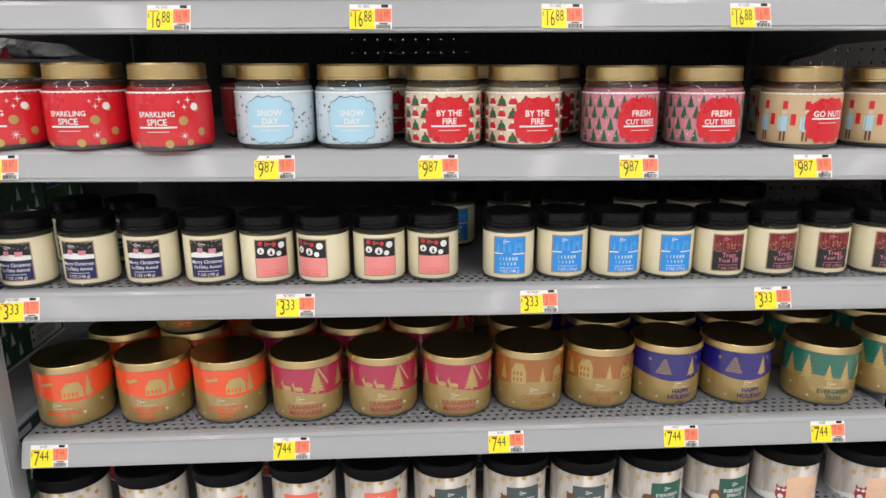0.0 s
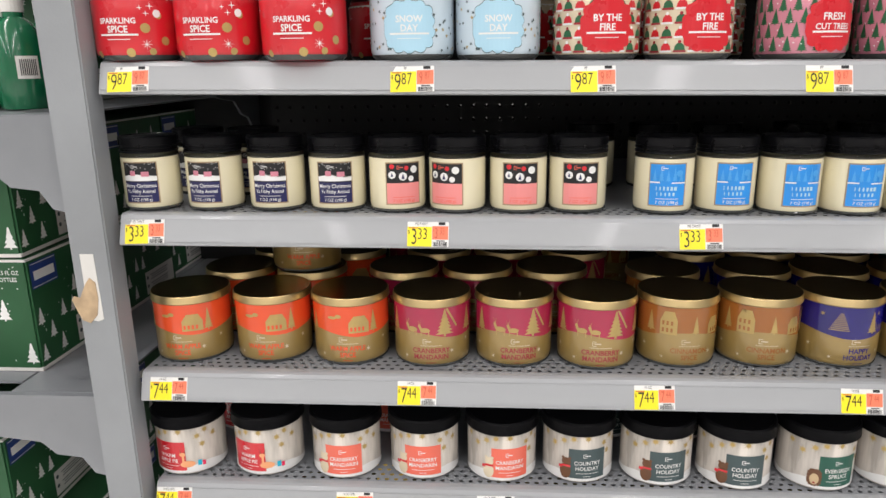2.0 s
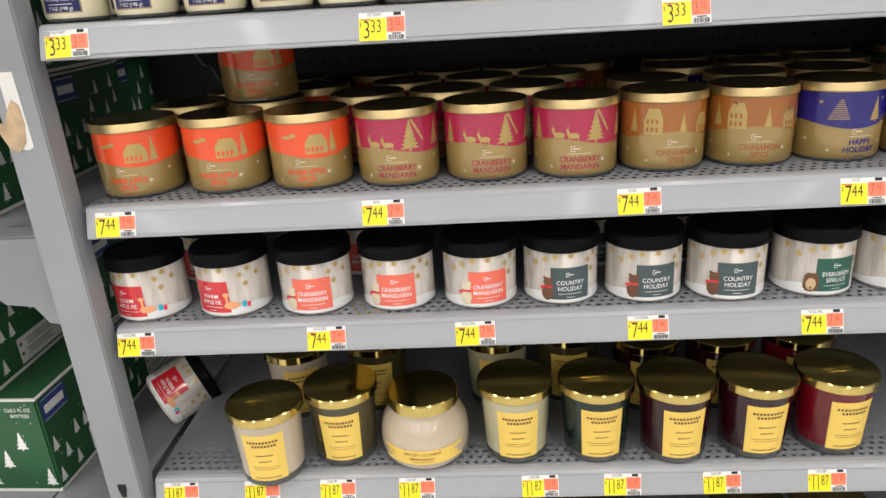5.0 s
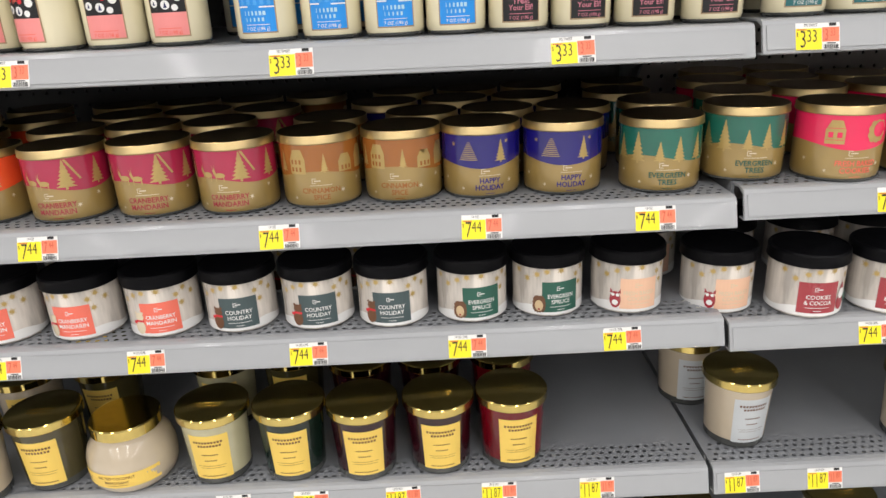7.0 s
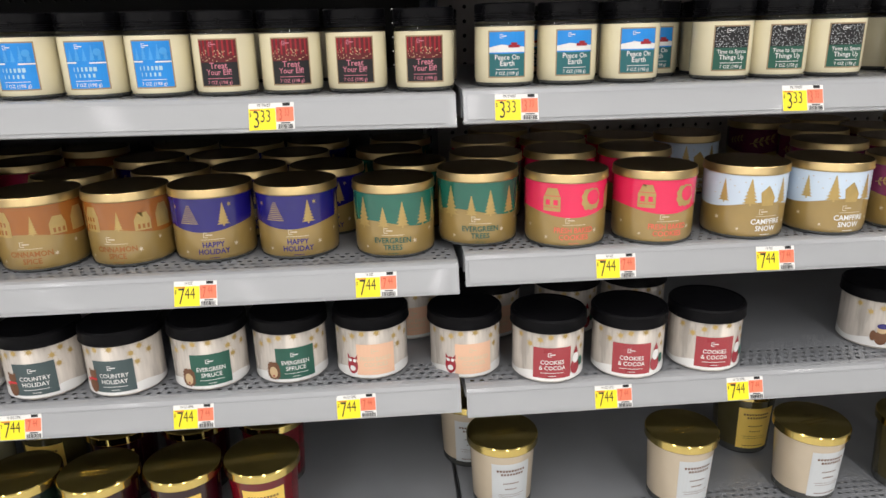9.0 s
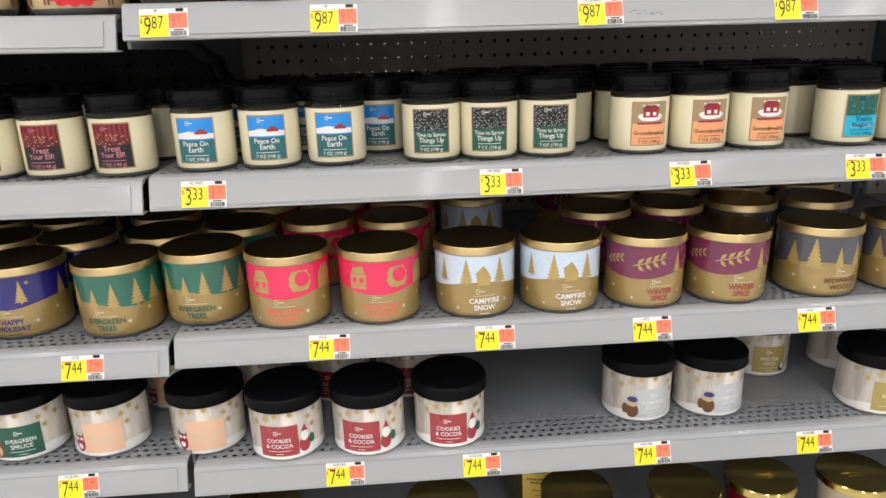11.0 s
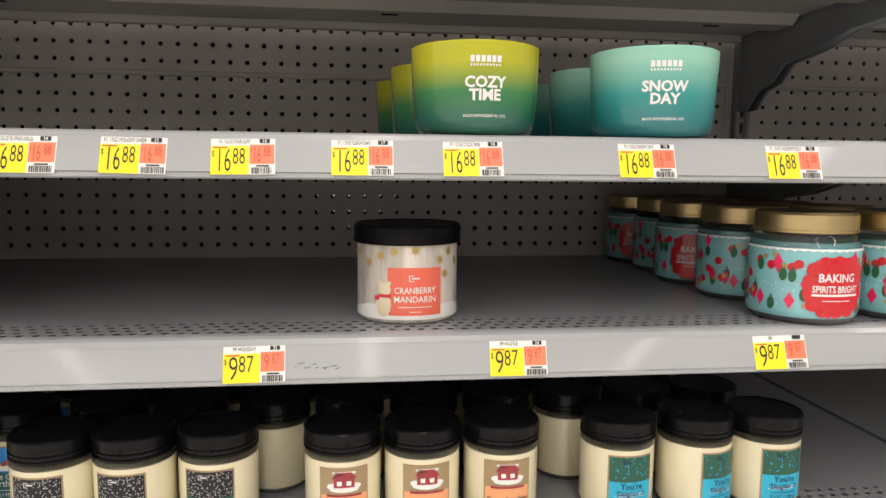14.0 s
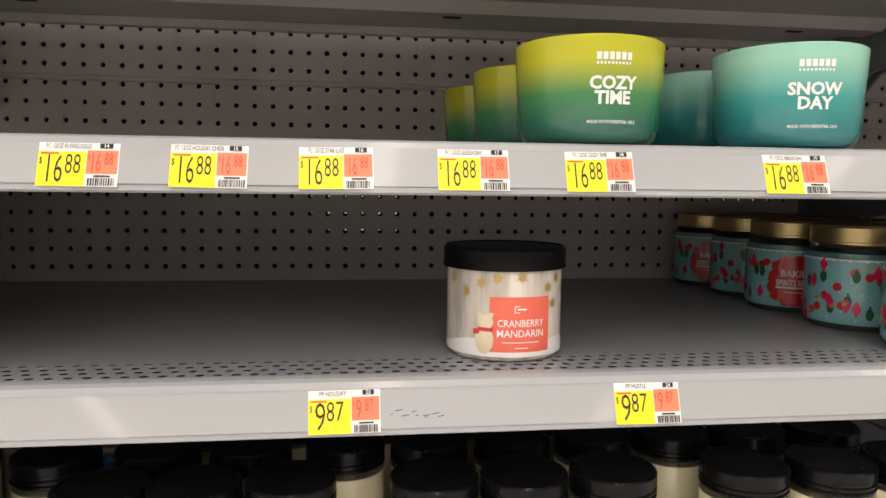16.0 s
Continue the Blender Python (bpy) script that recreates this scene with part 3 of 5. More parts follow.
def gold_candle(title, col, inkm, motif, detail=()):
    """Three-wick candle in gold glass with a coloured scene and a gold lid."""
    c = thing("three_wick_candle", "gold glass candle, %s band, reading %s" % (col.name.replace("_", " ").split(" glass")[0].split(" print")[0], " ".join(title)), "candle", "gold glass candles")
    R = 0.0507
    rad = lambda v: R
    around = lambda d: (lambda u, v: round_place(rad, d)(u * 1.07, v * 1.10))
    part("jar", lathe([(R - 0.009, 0.0), (R - 0.004, 0.0008), (R - 0.0012, 0.004), (R, 0.010), (R, 0.080), (R - 0.001, 0.083)], 48), GOLDP, c, smooth=True)
    part("glass_base", lathe([(R - 0.006, 0.0002), (R - 0.0015, 0.0012), (R - 0.0005, 0.003), (R - 0.0008, 0.0045)], 48, cap=False), GLASSG, c, "thick glass foot, dark refraction painted in", smooth=True)
    flat_lid(R + 0.0020, 0.0820, 0.0105, parent=c, label="brushed gold metal lid")
    wave = lambda u: 0.040 + 0.004 * math.sin(u * 45 + len(title[0]))
    band("colour_band", col, c, round_place(rad, 0.0003), lambda u: 1.1 * wave(u), lambda u: 0.0815, rad)
    printed("gold_scene", GOLDF, c, around(0.0006), motif, label="gold landscape silhouettes")
    if detail:
        printed("window_print", col, c, around(0.0009), detail)
    lines = [(w, 0.002, 0.0188 - 0.0080 * k, 0.0086, 0.020, 0.95 if len(w) < 10 else 0.86) for k, w in enumerate(title)]
    printed("lettering", inkm, c, around(0.0006), bars(0.002, 0.0062, (0.012,)), lines)
    printed("pale_print", CREAMP, c, around(0.0006), brand_mark(-0.005, 0.033, 0.0030) + bars(0.002, 0.0275, (0.026,)) + [star(0.028, 0.020, 0.0032), star(-0.030, 0.013, 0.0024), star(0.052, 0.030, 0.003), star(-0.055, 0.024, 0.003)])
    return c


def trees_row(spec):
    return [tree(u, v, w, h) for u, v, w, h in spec]


GOLDTYPES = {
    "apple": lambda: gold_candle(("WARM APPLE", "SPICE"), ORANGER, ORANGER, house(0.017, 0.041, 0.025, 0.021) + trees_row([(0.036, 0.040, 0.012, 0.028), (-0.045, 0.040, 0.012, 0.026)]) + [disc(-0.016, 0.060, 0.006, 8, 0.002), disc(-0.008, 0.062, 0.004, 8, 0.0025)], [rect(0.0065 + 0.0048 * k, 0.0435, 0.0090 + 0.0048 * k, 0.0485) for k in range(4)]),
    "cranberry": lambda: gold_candle(("CRANBERRY", "MANDARIN"), BERRY, REDD, deer(-0.021, 0.040, 0.015) + deer(-0.005, 0.040, 0.014) + trees_row([(0.019, 0.039, 0.023, 0.034), (0.055, 0.040, 0.018, 0.032), (-0.050, 0.040, 0.016, 0.03)]) + [[(0.020, 0.073), (0.023, 0.073), (0.036, 0.050), (0.034, 0.049)]]),
    "cinnamon": lambda: gold_candle(("CINNAMON", "SPICE"), CINN, CINN, house(-0.024, 0.041, 0.020, 0.028) + house(0.034, 0.041, 0.018, 0.020) + house(0.060, 0.041, 0.02, 0.026) + trees_row([(0.008, 0.042, 0.010, 0.022), (-0.046, 0.042, 0.012, 0.026)]), [rect(-0.0315 + 0.0050 * k, 0.0440 + 0.0085 * j, -0.0290 + 0.0050 * k, 0.0490 + 0.0085 * j) for k in range(3) for j in range(2)] + [rect(0.0285 + 0.0050 * k, 0.0430, 0.0310 + 0.0050 * k, 0.0480) for k in range(3)]),
    "happy": lambda: gold_candle(("HAPPY", "HOLIDAY"), BLUEV, BLUEV, trees_row([(0.016, 0.042, 0.015, 0.027), (0.062, 0.042, 0.015, 0.027)]) + [rect(-0.034 + 0.0011 * k, 0.046 + 0.0022 * k, -0.012 - 0.0009 * k, 0.0468 + 0.0022 * k) for k in range(10)] + [star(0.024, 0.066, 0.003), star(-0.042, 0.064, 0.003)]),
    "evergreen": lambda: gold_candle(("EVERGREEN", "TREES"), GREENT, FOREST, trees_row([(-0.008, 0.036, 0.014, 0.024), (0.014, 0.036, 0.016, 0.030), (-0.034, 0.034, 0.020, 0.036), (0.040, 0.036, 0.018, 0.032), (0.062, 0.036, 0.02, 0.03), (-0.058, 0.036, 0.02, 0.03)])),
    "cookies": lambda: gold_candle(("FRESH BAKED", "COOKIES"), PINKH, CORAL, house(-0.024, 0.043, 0.020, 0.026) + [scallop(0.022, 0.056, 0.012, 0.012, 10)] + house(0.056, 0.042, 0.022, 0.026), [disc(0.0245, 0.058, 0.0085, 14), rect(-0.031, 0.050, -0.026, 0.056), rect(-0.022, 0.050, -0.017, 0.056), rect(-0.033, 0.0600, -0.015, 0.0606), rect(-0.033, 0.0472, -0.015, 0.0478)]),
    "campfire": lambda: gold_candle(("CAMPFIRE", "SNOW"), ICE, SNOWW, trees_row([(-0.019, 0.040, 0.018, 0.031), (0.021, 0.040, 0.018, 0.031), (0.050, 0.042, 0.013, 0.027), (-0.048, 0.042, 0.013, 0.027)]) + [[(-0.006, 0.040), (0.008, 0.040), (0.010, 0.049), (0.006, 0.056), (0.004, 0.050), (0.001, 0.063), (-0.004, 0.052), (-0.008, 0.055)]] + [disc(-0.06 + 0.0057 * k, 0.052 + 0.018 * ((k * 7) % 11) / 11, 0.0006, 6) for k in range(22)]),
    "winter": lambda: gold_candle(("WINTER", "SPICE"), PLUM, REDD, sprig(-0.012, 0.052, 0.019) + sprig(0.052, 0.052, 0.018) + sprig(-0.055, 0.054, 0.013) + trees_row([(0.024, 0.042, 0.013, 0.026)])),
    "midwinter": lambda: gold_candle(("MIDWINTER", "WOODS"), SLATE, BROWN, trees_row([(-0.006, 0.036, 0.014, 0.026), (0.018, 0.036, 0.016, 0.032), (-0.034, 0.034, 0.022, 0.038), (0.042, 0.036, 0.018, 0.032), (0.062, 0.036, 0.02, 0.03), (-0.058, 0.036, 0.02, 0.03)])),
}


def white_candle(title, col, figure, inkm=SNOWW, shift=0.004):
    """Three-wick candle with a whitewashed wood print, a coloured label and a black lid."""
    c = thing("three_wick_candle", "white wood-print candle, %s, reading %s" % (col.name.replace("_", " "), " ".join(title).replace("&", "and")), "candle", "white candles")
    R = 0.0472
    rad = lambda v: R
    part("jar", lathe([(R - 0.008, 0.0), (R - 0.003, 0.001), (R - 0.0008, 0.004), (R, 0.009), (R, 0.073), (R - 0.001, 0.076)], 48), WOODP, c, smooth=True)
    flat_lid(R + 0.0036, 0.0715, 0.0175, 0.0025, BLACK, c, label="black metal lid")
    place = round_place(rad, 0.0003)
    band("snow_drift", SNOWW, c, place, lambda u: 0.0045, lambda u: 0.0115 + 0.0065 * math.cos((u - 0.042) * 42) ** 2 * (1 if abs(u) > 0.015 else 0.5), rad)
    flakes = [(-0.026, 0.062), (-0.013, 0.066), (0.006, 0.067), (0.030, 0.058), (0.041, 0.065), (-0.040, 0.055), (0.053, 0.056), (-0.055, 0.064), (0.036, 0.045)]
    printed("snowflake_print", GOLDF, c, place, [star(u, v, 0.0066, 6, 0.20) for u, v in flakes] + [star(u + 0.0001, v, 0.0048, 12, 0.5) for u, v in flakes])
    u0 = -0.025 + shift
    label = printed("label", col, c, round_place(rad, 0.0005), [rect(u0, 0.0085, u0 + 0.050, 0.0515)], label=col.name.replace("_", " "))
    mid = u0 + 0.025
    lines = [(w, mid, 0.0285 - 0.0080 * k, 0.0080, 0.008, 0.92 if len(w) < 9 else 0.84) for k, w in enumerate(title)]
    printed("lettering", inkm, label, round_place(rad, 0.0008), brand_mark(mid - 0.003, 0.042, 0.0028) + bars(mid, 0.0158, (0.030,)) + bars(mid, 0.0115, (0.010,)), lines)
    for k, (m, shapes) in enumerate(figure(u0)):
        printed("figure", m, c, round_place(rad, 0.0009 + 0.0003 * k), shapes)
    return c


def bear(body, scarf):
    return lambda u: [(body, [disc(u - 0.004, 0.018, 0.0075, 14, 0.011), disc(u - 0.003, 0.032, 0.0062, 12), disc(u - 0.0075, 0.0375, 0.002, 8), disc(u + 0.0015, 0.0375, 0.002, 8)]), (scarf, [rect(u - 0.009, 0.0245, u + 0.003, 0.0275), rect(u - 0.013, 0.022, u - 0.008, 0.026)])]


def hedgehog(u):
    return [(BROWN, [scallop(u - 0.004, 0.020, 0.0085, 0.012, 16, 0.1)]), (TANP, [disc(u - 0.004, 0.018, 0.0055, 12, 0.008)]), (REDD, [disc(u - 0.004, 0.013, 0.0015, 8)])]


def owl(u):
    return [(REDD, [disc(u - 0.006, 0.021, 0.0075, 14, 0.012), [(u - 0.013, 0.030), (u - 0.009, 0.031), (u - 0.013, 0.037)], [(u + 0.001, 0.030), (u - 0.003, 0.031), (u + 0.001, 0.037)]]), (SNOWW, [disc(u - 0.009, 0.028, 0.0023, 10), disc(u - 0.003, 0.028, 0.0023, 10), disc(u - 0.006, 0.017, 0.004, 10)])]


def reindeer(u):
    return [(APRI, [disc(u + 0.052, 0.018, 0.010, 12, 0.005), rect(u + 0.045, 0.020, u + 0.048, 0.032), disc(u + 0.046, 0.033, 0.004, 10, 0.0032)]), (BROWN, [[(u + 0.044, 0.036), (u + 0.045, 0.036), (u + 0.042, 0.045)], [(u + 0.048, 0.036), (u + 0.049, 0.036), (u + 0.053, 0.044)]]), (CYAN, [rect(u + 0.065, 0.014, u + 0.070, 0.022)]), (PINKH, [rect(u + 0.071, 0.013, u + 0.075, 0.020)])]


def sack_figure(u):
    return [(REDD, [disc(u + 0.058, 0.021, 0.0078, 14, 0.011), [(u + 0.054, 0.040), (u + 0.063, 0.040), (u + 0.059, 0.050)]]), (SNOWW, [disc(u + 0.058, 0.033, 0.0055, 12, 0.0075)]), (FOREST, [disc(u + 0.068, 0.026, 0.0045, 10, 0.007)])]


def raccoon(u):
    return [(BROWN, [disc(u - 0.004, 0.019, 0.0085, 14, 0.011), disc(u - 0.014, 0.021, 0.004, 10, 0.008)]), (TANP, [disc(u - 0.004, 0.030, 0.0065, 12, 0.005)]), (BLUEV, [disc(u - 0.004, 0.036, 0.007, 12, 0.004)])]


WHITETYPES = {
    "pie": lambda: white_candle(("WARM", "APPLE PIE"), RED, reindeer, shift=-0.012),
    "mandarin": lambda: white_candle(("CRANBERRY", "MANDARIN"), CORAL, bear(CREAMP, RED), shift=0.006),
    "country": lambda: white_candle(("COUNTRY", "HOLIDAY"), SLATEL, bear(BROWN, RED), shift=0.006),
    "spruce": lambda: white_candle(("EVERGREEN", "SPRUCE"), FOREST, hedgehog, shift=0.006),
    "peach": lambda: white_candle(("FRESH BAKED", "COOKIES"), PEACH, owl, inkm=CREAMP, shift=0.004),
    "cocoa": lambda: white_candle(("COOKIES", "& COCOA"), REDD, sack_figure, shift=-0.010),
    "campfire_w": lambda: white_candle(("CAMPFIRE", "SNOW"), GREYL, raccoon, shift=0.006),
    "winter_w": lambda: white_candle(("WINTER", "SPICE"), OLIVE, lambda u: [(INK, [disc(u + 0.046, 0.016, 0.006, 12, 0.007)]), (SNOWW, [disc(u + 0.046, 0.018, 0.0035, 10, 0.005)])], shift=-0.006),
}


def small_candle(label_text, top, bottom, inkm, art=None, note="", tinted=None):
    """Seven-ounce jar of cream wax with a black screw lid and a two-part label."""
    c = thing("jar_candle", "cream jar candle, %s, black lid" % note, "candle", "small jar candles")
    R = 0.0352
    rad = lambda v: R
    part("wax", lathe([(R - 0.006, 0.0022), (R - 0.0022, 0.0045), (R - 0.0004, 0.009), (R - 0.0004, 0.066), (R - 0.0012, 0.0668)], 40), tinted or WAX, c, smooth=True)
    part("glass_foot", lathe([(R - 0.007, 0.0), (R - 0.003, 0.0005), (R - 0.0008, 0.0025), (R - 0.0004, 0.0042), (R - 0.0012, 0.0050)], 40), GLASSG, c, "thick glass foot, dark refraction painted in", smooth=True)
    part("glass_neck", lathe([(R - 0.0006, 0.0662), (R, 0.0675), (R - 0.0006, 0.0700), (R - 0.0035, 0.0725), (R - 0.0040, 0.079)], 40), GLASS, c, smooth=True)
    lr = R + 0.0002
    part("lid", lathe([(lr - 0.003, 0.0718), (lr, 0.0723), (lr, 0.0742), (lr - 0.0014, 0.0750), (lr - 0.0014, 0.0764), (lr, 0.0771), (lr, 0.0787), (lr - 0.0012, 0.0794), (lr - 0.0012, 0.0806), (lr - 0.0002, 0.0812), (lr - 0.0002, 0.0902), (lr - 0.0015, 0.0916), (lr - 0.004, 0.0916), (lr - 0.005, 0.0908), (0.0004, 0.0908)], 48), BLACKG, c, "ribbed black metal screw lid", smooth=True)
    p = lambda d: round_place(rad, d)
    label = printed("label", KRAFT, c, p(0.0002), [rect(-0.0222, 0.0105, 0.0222, 0.0620)])
    printed("label_top", top, label, p(0.0005), [rect(-0.0207, 0.0370, 0.0207, 0.0606)])
    printed("label_bottom", bottom, label, p(0.0005), [rect(-0.0207, 0.0120, 0.0207, 0.0370)])
    if art:
        for k, (m, shapes) in enumerate(art):
            printed("label_art", m, label, p(0.0008 + 0.0002 * k), shapes)
    lines = [(t, 0.0, 0.0305 - 0.0068 * k, s, 0.008, w) for k, (t, s, w) in enumerate(label_text)]
    printed("lettering", inkm, label, p(0.0013), brand_mark(-0.006, 0.0560, 0.0022) + bars(0, 0.0196, (0.026,)), lines + [("7 OZ (198 g)", 0.0, 0.0138, 0.0052, 0.004, 0.95)])
    return c


DOTS = lambda n, v0, v1, r, seed: [disc(random.Random(seed * 97 + k).uniform(-0.0195, 0.0195), random.Random(seed * 53 + k * 3).uniform(v0, v1), r, 6) for k in range(n)]
hill = [[(-0.0208, 0.0385), (0.0208, 0.0385), (0.0208, 0.044), (0.008, 0.0425), (-0.006, 0.047), (-0.0208, 0.044)]]
cabin = [rect(-0.009, 0.044, 0.009, 0.052), [(-0.011, 0.052), (0.011, 0.052), (0.006, 0.058), (-0.006, 0.058)]]
SMALLTYPES = {
    "navy": lambda: small_candle((("Merry Christmas", 0.0066, 0.85), ("Ya Filthy Animal", 0.0062, 0.85)), INK, NAVY, SNOWW, [(SNOWW, hill + DOTS(22, 0.05, 0.062, 0.0005, 1)), (ROSE, [rect(-0.011, 0.045, -0.004, 0.051), rect(0.003, 0.044, 0.012, 0.050)])], "navy night-scene label"),
    "salmon": lambda: small_candle((), INK, PINKL, CORAL, [(SNOWW, [disc(-0.014, 0.047, 0.0045), disc(0.013, 0.053, 0.0045), disc(-0.001, 0.045, 0.005), disc(0.009, 0.042, 0.0035)]), (NAVY, [tree(-0.001, 0.0415, 0.005, 0.007), tree(-0.014, 0.0445, 0.004, 0.005)]), (RED, [disc(-0.014, 0.057, 0.003), disc(0.003, 0.055, 0.0028)])], "salmon and black ornament label"),
    "blue": lambda: small_candle(((" ", 0.006, 0.9),), SKY, SKY, SNOWW, [(SNOWW, [rect(-0.0208, 0.0385, -0.009, 0.0400), rect(0.004, 0.0380, 0.0208, 0.0395)]), (AZURE, [tree(-0.015 + 0.0075 * k, 0.040, 0.006, 0.014 + 0.004 * (k % 2), 5) for k in range(5)] + [disc(0.013, 0.050, 0.004)]), (BABY, [rect(-0.013 + 0.0040 * k, 0.0300, -0.0122 + 0.0045 * k, 0.0345) for k in range(6)] + [rect(-0.012 + 0.0044 * k, 0.0235, -0.0112 + 0.0048 * k, 0.0275) for k in range(5)])], "bright blue winter label"),
    "elf": lambda: small_candle((("Treat", 0.0092, 0.9), ("Your Elf!", 0.0084, 0.9)), MAROON, INK, ROSE, [(REDD, [rect(-0.0205 + 0.0052 * k, 0.044, -0.0185 + 0.0052 * k, 0.0604) for k in range(8)]), (TANP, DOTS(40, 0.038, 0.050, 0.0006, 3))], "dark red and black label"),
    "peace": lambda: small_candle((("Peace On", 0.0080, 0.9), ("Earth", 0.0086, 0.9)), SKY, TEAL, SNOWW, [(SNOWW, hill), (REDD, [rect(0.001, 0.0435, 0.014, 0.0465), rect(0.004, 0.0465, 0.011, 0.049)])], "teal and blue snowy car label"),
    "spruce_up": lambda: small_candle((("Time to Spruce", 0.0064, 0.85), ("Things Up", 0.0078, 0.9)), INK, FOREST, SNOWW, [(GREYL, DOTS(170, 0.0375, 0.0605, 0.00048, 5))], "speckled black and green label"),
    "ground": lambda: small_candle(((" ", 0.006, 0.9), ("Groundbreaking", 0.0063, 0.9)), KRAFT, APRI, INK, [(SNOWW, [disc(-0.010, 0.045, 0.005, 10, 0.003), disc(0.009, 0.045, 0.006, 10, 0.003), rect(-0.010, 0.0565, 0.010, 0.0585), disc(0, 0.042, 0.013, 12, 0.0025)]), (REDD, cabin), (SNOWW, [rect(-0.006, 0.046, -0.002, 0.050), rect(0.002, 0.046, 0.006, 0.050)]), (REDD, bars(0, 0.036, (0.030,), thick=0.002))], "apricot cabin label"),
    "sleigh": lambda: small_candle((("You're", 0.0084, 0.9), ("Sleighin' It", 0.0074, 0.9)), FOREST, CYAN, NAVY, [(CYAN, DOTS(34, 0.040, 0.061, 0.0007, 7)), (SNOWW, bars(0, 0.0255, (0.024, 0.03)))], "cyan and black starry label"),
}


def big_jar(title, body, inkm, labm, motifs, note, spot=-1):
    """Wide printed jar with rounded shoulders and a gold screw lid."""
    c = thing("printed_jar_candle", "%s jar candle reading %s" % (note, " ".join(title)), "candle", "printed jar candles")
    R = 0.0495
    rad = lambda v: R - max(0.0, v - 0.068) * 0.25 - max(0.0, 0.010 - v) * 0.35
    part("jar", lathe([(R - 0.012, 0.0), (R - 0.006, 0.001), (R - 0.002, 0.005), (R, 0.012), (R, 0.066), (R - 0.001, 0.0705)], 48), body, c, smooth=True)
    part("glass_shoulder", lathe([(R - 0.001, 0.0702), (R - 0.0015, 0.074), (R - 0.004, 0.0785), (R - 0.0055, 0.083), (R - 0.0055, 0.088)], 48), GLASS, c, smooth=True)
    part("wax", lathe([(R - 0.006, 0.066), (R - 0.0065, 0.0745)], 40), body, c, smooth=True)
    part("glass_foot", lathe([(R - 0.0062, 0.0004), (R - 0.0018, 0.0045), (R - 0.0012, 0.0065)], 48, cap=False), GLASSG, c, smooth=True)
    lr = R - 0.0035
    lid = part("lid", lathe([(lr - 0.002, 0.0835), (lr, 0.0840), (lr, 0.0862), (lr - 0.0007, 0.0868), (lr - 0.0007, 0.1000), (lr - 0.003, 0.1025), (lr - 0.006, 0.1025), (lr - 0.007, 0.1018), (0.0004, 0.1018)], 48), GOLD, c, "brushed gold metal lid", smooth=True)
    # Here too the dark reflection on the lid is painted by colour.
    part("lid_top", lathe([(lr - 0.0022, 0.1010), (lr - 0.0032, 0.1027), (0.0005, 0.1027)], 48), GOLDT, lid, "glossy gold lid top, dark shelf reflection put into the colour")
    p = lambda d: round_place(rad, d)
    for k, (m, shapes) in enumerate(motifs):
        printed("pattern", m, c, p(0.0003 + 0.0002 * k), shapes)
    band("scalloped_edge", SNOWW, c, p(0.0004), lambda u: 0.0672 + 0.0016 * abs(math.sin(u * 420)), lambda u: 0.0700, rad, 150)
    d = 0.0014
    if labm is not body:
        printed("label", labm, c, p(d), [scallop(0, 0.036, 0.0285, 0.0275)], label="scalloped " + labm.name.replace("_", " "))
    lines = [(w, 0, 0.041 - 0.0098 * k, 0.0104 if len(w) < 9 else 0.0088, 0.020, 0.92 if len(w) < 11 else 0.72) for k, w in enumerate(title)]
    n = len(title)
    printed("lettering", inkm, c, p(d + 0.0003), [rect(-0.022, 0.0375 - 0.0098 * (n - 1) , 0.022, 0.0395 - 0.0098 * (n - 1)), rect(-0.013, 0.0330 - 0.0098 * (n - 1), 0.013, 0.0337 - 0.0098 * (n - 1))], lines)
    return c


def scatter(fn, n, seed, gap=0.0, v0=0.010, v1=0.064):
    r = random.Random(seed)
    out = []
    for k in range(n):
        u = -0.155 + 0.31 * (k + r.uniform(0.2, 0.8)) / n
        s = fn(u, r.uniform(v0, v1), r)
        out += s if isinstance(s[0], list) else [s]
    return out


def rows_of(fn, cols, vs, shift=0.0):
    out = []
    for j, v in enumerate(vs):
        for k in range(cols):
            u = -0.153 + 0.306 * (k + 0.5 * (j % 2) + shift) / cols
            out += fn(u, v)
    return out


HAT = lambda u, v: [[(u - 0.0062, v), (u + 0.0062, v), (u + 0.0050, v + 0.006), (u + 0.002, v + 0.009), (u - 0.002, v + 0.009), (u - 0.0050, v + 0.006)]]
BRIM = lambda u, v: [rect(u - 0.0068, v - 0.001, u + 0.0068, v + 0.0012), disc(u, v + 0.0102, 0.0019, 8)]


